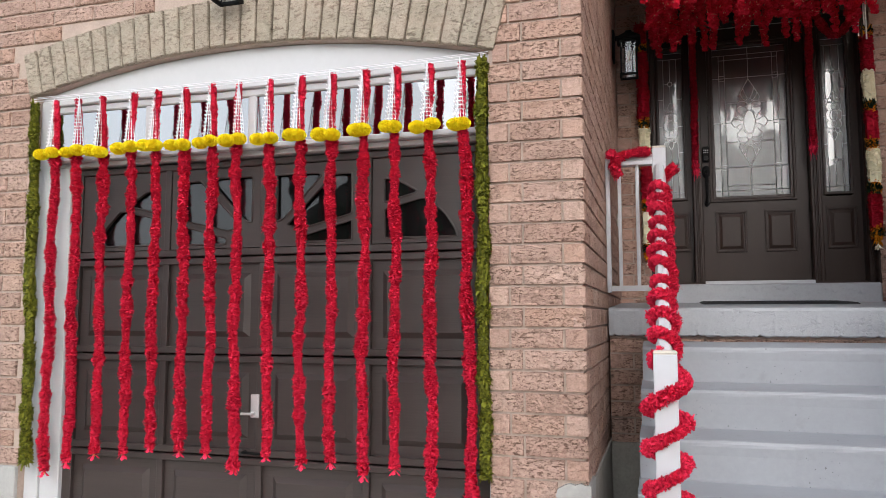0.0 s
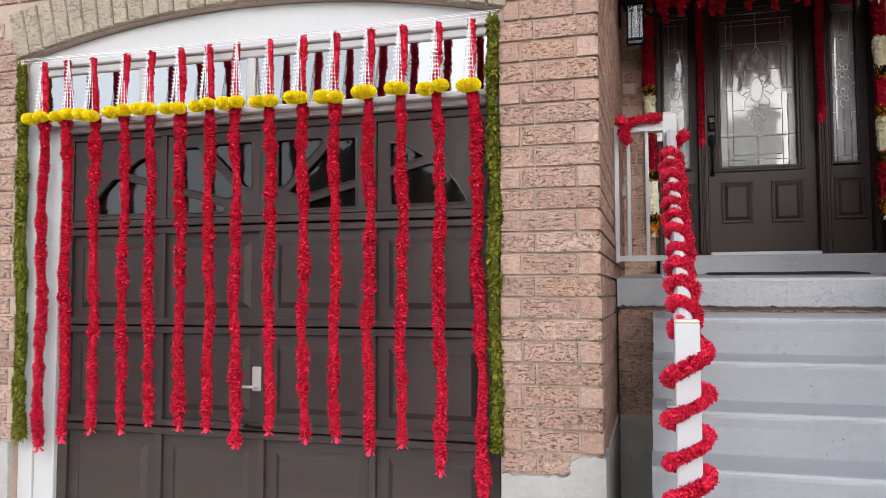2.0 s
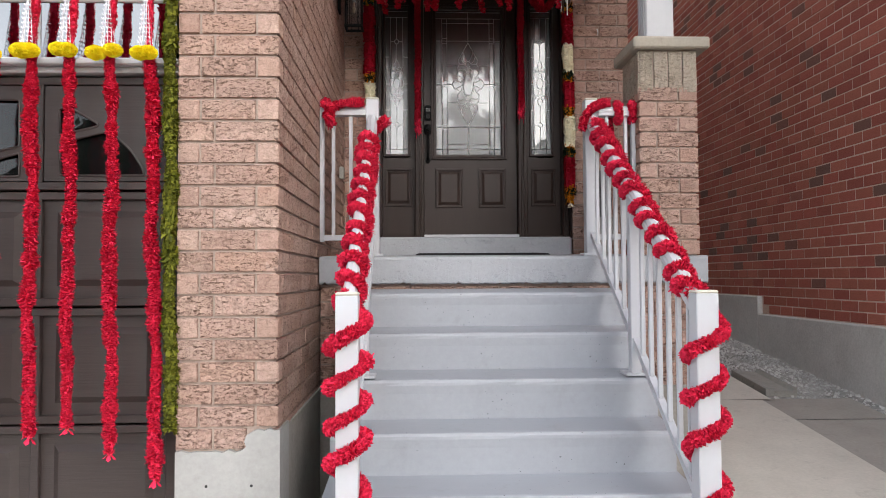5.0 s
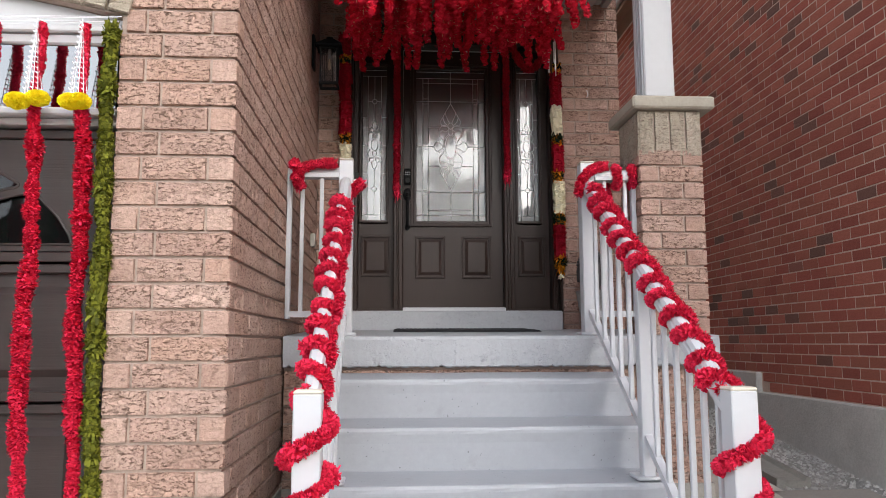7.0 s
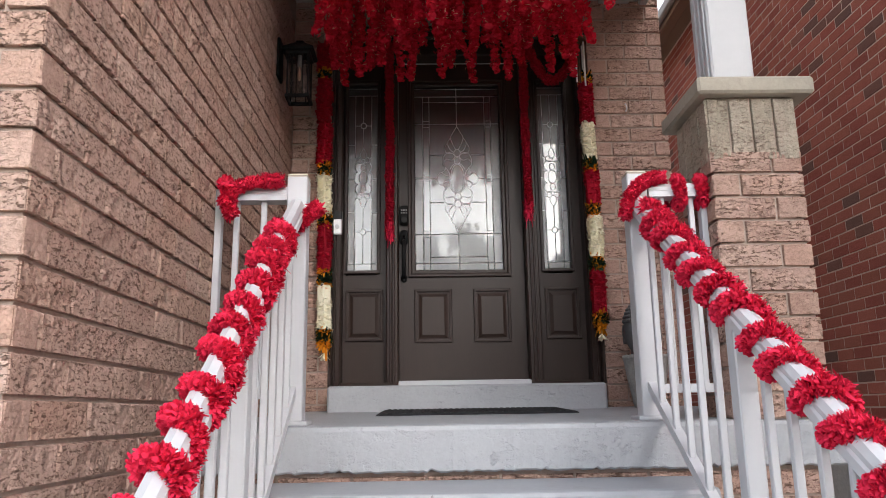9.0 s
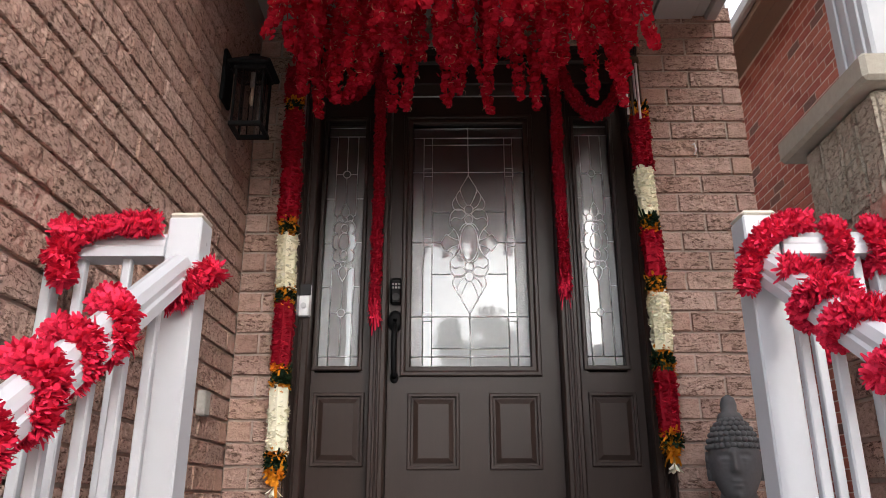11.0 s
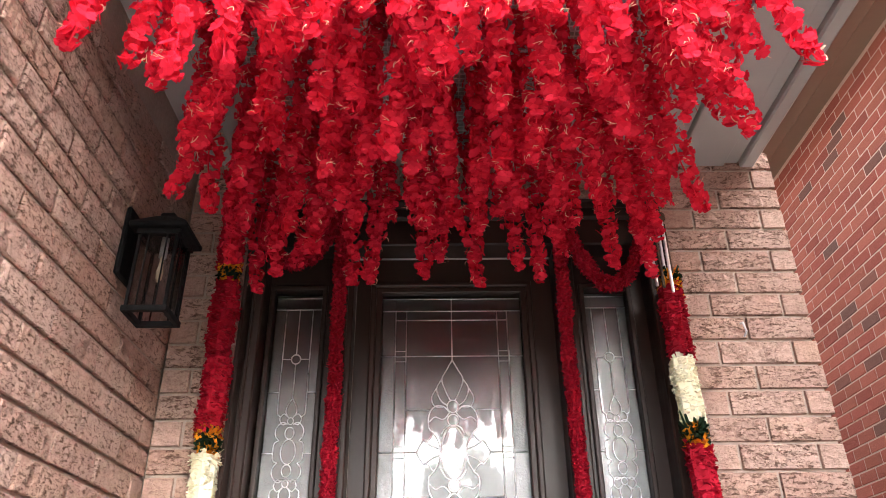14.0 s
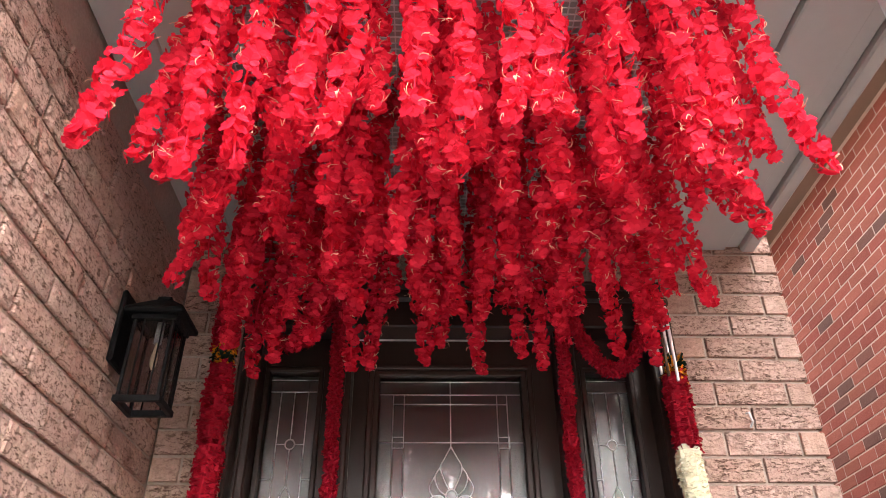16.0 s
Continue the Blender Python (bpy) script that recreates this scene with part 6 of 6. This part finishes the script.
for x, y, v, tip in spots:
    ln = CEIL - 0.03 - tip
    a, b = q.choice(bank)
    ob = new("strand", a)
    ob.parent, ob.matrix_parent_inverse = canopy, Matrix.Translation(-canopy.location)
    shear = Matrix(((1, 0, (x - 1.0) * -0.108, 0), (0, 1, (0.5 - v) * 0.10, 0), (0, 0, 1, 0), (0, 0, 0, 1)))
    ob.matrix_basis = pose(x, y, CEIL - 0.03) @ shear @ pose(0, 0, 0, 0, 0, q.uniform(0, 360)) @ Matrix.Diagonal((1, 1, ln, 1))
    st = tagged(new("stamen_tuft", b), kind="stuff")
    st.parent = ob

# ---------------------------------------------------------------- small things on the porch
chime = thing("wind_chime", "silver and wooden tube wind chime hanging by the door", "wind chime", at=(1.78, 2.74, 3.45))
part("disc", Shape().tube([(1.78, 2.74, 3.72), (1.78, 2.74, 3.735)], 0.038, 18), M_BARK, chime)
part("cord", Shape().tube([(1.78, 2.74, 3.735), (1.78, 2.74, CEIL)], 0.0015, 4), M_SEAL, chime)
for k in range(6):
    a = 2 * math.pi * k / 6
    x, y = 1.78 + 0.03 * math.cos(a), 2.74 + 0.03 * math.sin(a)
    lo = 3.50 - 0.018 * k
    part("tube", Shape().tube([(x, y, lo), (x, y, 3.70)], 0.0055, 8), M_CHROME if k % 2 else M_BARK, chime)

hk = Shape().tube([(2.06, WALL_Y, 3.34), (2.06, WALL_Y - 0.025, 3.335), (2.065, WALL_Y - 0.03, 3.30), (2.06, WALL_Y - 0.012, 3.285)], 0.004, 6)
tagged(part("wall_hook", hk, M_CHROME), "small metal hook in the brick wall", "hook")
bx = Shape().box(0.001, 2.43, 2.06, 0.035, 2.49, 2.15, 0.005)
tagged(part("outlet_box", bx, M_CONC), "grey outdoor outlet box on the brick side wall", "outlet")

pot = Shape().lathe([(0.072, 0), (0.08, 0.015), (0.108, 0.17), (0.119, 0.25), (0.124, 0.262), (0.124, 0.282), (0.110, 0.282), (0.10, 0.26)], 2.012, 2.62, SLAB + FALL * 1.35, 28)
tagged(part("plant_pot", pot, M_POT, smooth=True), "weathered grey stone pot standing on the porch floor", "pot")


def statue(x, y, z, h):
    """A cast stone head with curled hair and a top knot, one plain mesh."""
    s = Shape()
    nu, nv = 112, 84
    vs = []
    for j in range(nv + 1):
        v = math.pi * j / nv
        for i in range(nu):
            u = 2 * math.pi * i / nu
            cx, cy, cz = math.sin(v) * math.cos(u), math.sin(v) * math.sin(u), math.cos(v)
            front = max(0.0, -cy)
            rx, ry, rz = 0.098, 0.112, 0.17
            jaw = 1 - 0.28 * max(0, -cz) ** 1.5
            px, py, pz = cx * rx * jaw, cy * ry * (1 - 0.08 * max(0, -cz)), cz * rz
            if front > 0.2:
                bridge = max(0.0, min(1.0, (0.30 - cz) / 0.42))
                nose = math.exp(-((cx / (0.09 + 0.07 * bridge)) ** 2)) * (0.010 + 0.024 * bridge) * (1.0 if cz > -0.2 else math.exp(-(((cz + 0.2) / 0.045) ** 2))) * (1.0 if cz < 0.3 else math.exp(-(((cz - 0.3) / 0.1) ** 2)))
                arch = cz - 0.22 + 0.5 * (abs(cx) - 0.36) ** 2
                brow = math.exp(-((arch / 0.035) ** 2)) * 0.006 * math.exp(-(((abs(cx) - 0.36) / 0.3) ** 4))
                eye = -math.exp(-(((abs(cx) - 0.36) / 0.22) ** 4)) * math.exp(-(((cz - 0.11) / 0.075) ** 2)) * 0.012
                ball = math.exp(-(((abs(cx) - 0.36) / 0.15) ** 2)) * math.exp(-(((cz - 0.05) / 0.06) ** 2)) * 0.011
                slit = -math.exp(-(((abs(cx) - 0.36) / 0.19) ** 4)) * math.exp(-(((cz + 0.0 - 0.35 * (abs(cx) - 0.36) ** 2) / 0.014) ** 2)) * 0.006
                lip = math.exp(-((cx / 0.2) ** 4)) * (math.exp(-(((cz + 0.42) / 0.035) ** 2)) + 1.1 * math.exp(-(((cz + 0.52) / 0.04) ** 2))) * 0.009 - math.exp(-((cx / 0.24) ** 4)) * math.exp(-(((cz + 0.47) / 0.014) ** 2)) * 0.006
                chin = math.exp(-((cx / 0.22) ** 2)) * math.exp(-(((cz + 0.74) / 0.1) ** 2)) * 0.012
                eye, lid = eye + slit, ball
                py -= nose + brow + eye + lid + lip + chin
            vs.append((px, py, pz))
    fs = [(j * nu + i, j * nu + (i + 1) % nu, (j + 1) * nu + (i + 1) % nu, (j + 1) * nu + i) for j in range(nv) for i in range(nu)]
    s.add(vs, fs)
    for row, cz in enumerate((0.34, 0.47, 0.60, 0.72, 0.83, 0.92)):
        rr = math.sqrt(1 - cz * cz)
        cnt = max(6, int(30 * rr))
        for i in range(cnt):
            u = 2 * math.pi * (i + 0.5 * (row % 2)) / cnt
            if row == 0 and math.sin(u) > 0.9:
                continue
            p = (rr * math.cos(u) * 0.101, rr * math.sin(u) * 0.115, cz * 0.173)
            s.lathe([(0.004, -0.011), (0.0125, -0.004), (0.0125, 0.003), (0.008, 0.009), (0.002, 0.012)], *p, 7)
    for cz in (0.2, 0.05, -0.1):
        for sx in (-1, 1):
            s.lathe([(0.012, -0.03), (0.016, 0.0), (0.012, 0.03)], sx * 0.094, 0.025, cz * 0.17 - 0.02, 8)
    s.lathe([(0.048, 0.15), (0.05, 0.172), (0.04, 0.19), (0.03, 0.196), (0.032, 0.225), (0.024, 0.25), (0.008, 0.262)], 0, 0.01, 0, 14)
    s.lathe([(0.075, -0.175), (0.07, -0.13), (0.06, -0.09)], 0, 0.02, 0, 18)
    k = h / 0.43
    m = pose(x, y, z + 0.175 * k, 0, 0, -19)
    s.v = [tuple(m @ (Vector(p) * k)) for p in s.v]
    return tagged(part("head_statue", s, M_STATUE, smooth=True), "dark grey stone head statue set on a pot", "statue")


statue(1.999, 2.62, SLAB + FALL * 1.35 + 0.244, 0.415)


# ---------------------------------------------------------------- across the street
def tree(x, y, h, spread, seed, cone=False):
    q = np.random.RandomState(seed)
    t = thing("tree", "leafy green street tree across the road", "tree", "street trees", (x, y, 0))
    tr = Shape().tube([(x, y, 0), (x + 0.1, y, h * 0.3), (x, y + 0.1, h * 0.6), (x, y, h * 0.9)], [0.2, 0.16, 0.1, 0.03], 9)
    for k in range(9):
        a, z = 2.4 * k, h * (0.3 + 0.06 * k)
        r = spread * (0.8 if not cone else 1.0 - z / h)
        tr.tube([(x, y, z), (x + 0.5 * r * math.cos(a), y + 0.5 * r * math.sin(a), z + 0.08 * h), (x + r * math.cos(a), y + r * math.sin(a), z + 0.13 * h)], [0.07, 0.045, 0.015], 6)
    part("trunk", tr, M_BARK, t)
    clumps = []
    for k in range(60):
        z = h * q.uniform(0.25, 1.0)
        r = spread * ((1.05 - z / h) if cone else math.sqrt(max(0.02, 1 - ((z / h - 0.6) / 0.42) ** 2)))
        a = q.uniform(0, 6.28)
        d = r * math.sqrt(q.uniform(0.1, 1))
        clumps.append((x + d * math.cos(a), y + d * math.sin(a), z))
    n = 9000
    c = np.array(clumps)[q.randint(0, 60, n)] + q.normal(0, spread * 0.15, (n, 3))
    d1 = q.normal(size=(n, 3))
    d1 /= np.linalg.norm(d1, axis=1)[:, None]
    d2 = np.cross(d1, q.normal(size=(n, 3)))
    d2 /= np.linalg.norm(d2, axis=1)[:, None]
    e = q.uniform(0.08, 0.17, n)[:, None]
    v = np.stack([c - d1 * e, c + d2 * e * 0.5, c + d1 * e, c - d2 * e * 0.5], 1).reshape(-1, 3)
    s = Shape()
    s.v, s.f = v.tolist(), (np.arange(n)[:, None] * 4 + np.arange(4)[None]).tolist()
    part("crown", s, M_FOL, t, fix=False)


tree(0.9, -19.5, 7.6, 1.1, 1, True)
tree(2.7, -20.0, 8.3, 1.5, 2)
tree(4.3, -20.5, 8.0, 1.2, 5, True)
tree(-9.0, -21.0, 6.0, 2.4, 3)
tree(12.5, -22.0, 8.0, 3.0, 4)


def far_house(x, y, w, d, h, seed):
    t = thing("far_house", "two-storey brick house across the street with a gabled roof", "house", "houses across the street", (x, y, 0))
    body = Shape().box(x - w / 2, y - d, 0, x + w / 2, y, h)
    part("wall", body, M_BRICK_J, t)
    rf = Shape().add([(x - w / 2 - 0.4, y + 0.4, h), (x + w / 2 + 0.4, y + 0.4, h), (x, y + 0.4, h + w * 0.36), (x - w / 2 - 0.4, y - d, h), (x + w / 2 + 0.4, y - d, h), (x, y - d, h + w * 0.36)],
                     [(0, 1, 2), (5, 4, 3), (0, 2, 5, 3), (2, 1, 4, 5), (0, 3, 4, 1)])
    part("roof", rf, M_ROOF, t)
    for fx in (-0.28, 0.28):
        for fz in (0.32, 0.74):
            wx, wz = x + fx * w, h * fz
            win = part("window", ring(wx - 0.65, wz - 0.6, wx + 0.65, wz + 0.6, 0.1, y - 0.02, y + 0.08, 0.01), M_TRIM, t)
            part("pane", Shape().box(wx - 0.56, y + 0.0, wz - 0.51, wx + 0.56, y + 0.02, wz + 0.51), M_GLASS_G, win)


far_house(-13, -30, 9, 9, 5.6, 1)
far_house(1.6, -31, 5, 9, 5.2, 2)
far_house(9.0, -30, 9, 9, 5.9, 3)
far_house(21, -30, 9, 9, 5.6, 4)


# ---------------------------------------------------------------- bricks of the walls
def lay_bricks():
    q = random.Random(11)
    for parent, places, to_world, mat, joined, limit, label in TODO:
        sub = Matrix.Translation(-parent.location)
        singles = 0
        rest = Shape()
        order = places
        for u, z, w, h in order:
            a, b, turn = to_world(u)
            single = not joined and singles < 300 and (limit is None or limit((u, z, w, h)))
            lift = q.uniform(-0.0012, 0.0012)
            m = pose(a, b, z, 0, 0, turn) @ Matrix.Translation((0, lift, 0))
            if single:
                singles += 1
                ob = new("brick" if mat is not M_STONE else "stone", brick_of(round(w, 2), round(h, 3), M_BRICK_S if mat is M_BRICK and w < 0.115 else mat, q))
                ob.parent = parent
                ob.matrix_parent_inverse = sub if parent.parent is None else Matrix()
                ob.matrix_basis = m @ Matrix.Diagonal((w / round(w, 2), 1, 1, 1))
            else:
                k = 0.005
                vs = [(-w / 2 + k, 0, -h / 2 + k), (w / 2 - k, 0, -h / 2 + k), (w / 2 - k, 0, h / 2 - k), (-w / 2 + k, 0, h / 2 - k),
                      (-w / 2, k, -h / 2), (w / 2, k, -h / 2), (w / 2, k, h / 2), (-w / 2, k, h / 2), (-w / 2, 0.04, -h / 2), (w / 2, 0.04, -h / 2), (w / 2, 0.04, h / 2), (-w / 2, 0.04, h / 2)]
                rest.add([m @ Vector(p) for p in vs], [(0, 1, 2, 3)] + [(i + 4, (i + 1) % 4 + 4, (i + 1) % 4, i) for i in range(4)] + [(i + 8, (i + 1) % 4 + 8, (i + 1) % 4 + 4, i + 4) for i in range(4)])
        if rest.v:
            jm = {"pink_rock_face_brick": M_BRICK_J}.get(mat.name, mat)
            ob = part("bricks", rest, jm, parent, fix=False)
            tagged(ob, kind="stuff")


lay_bricks()
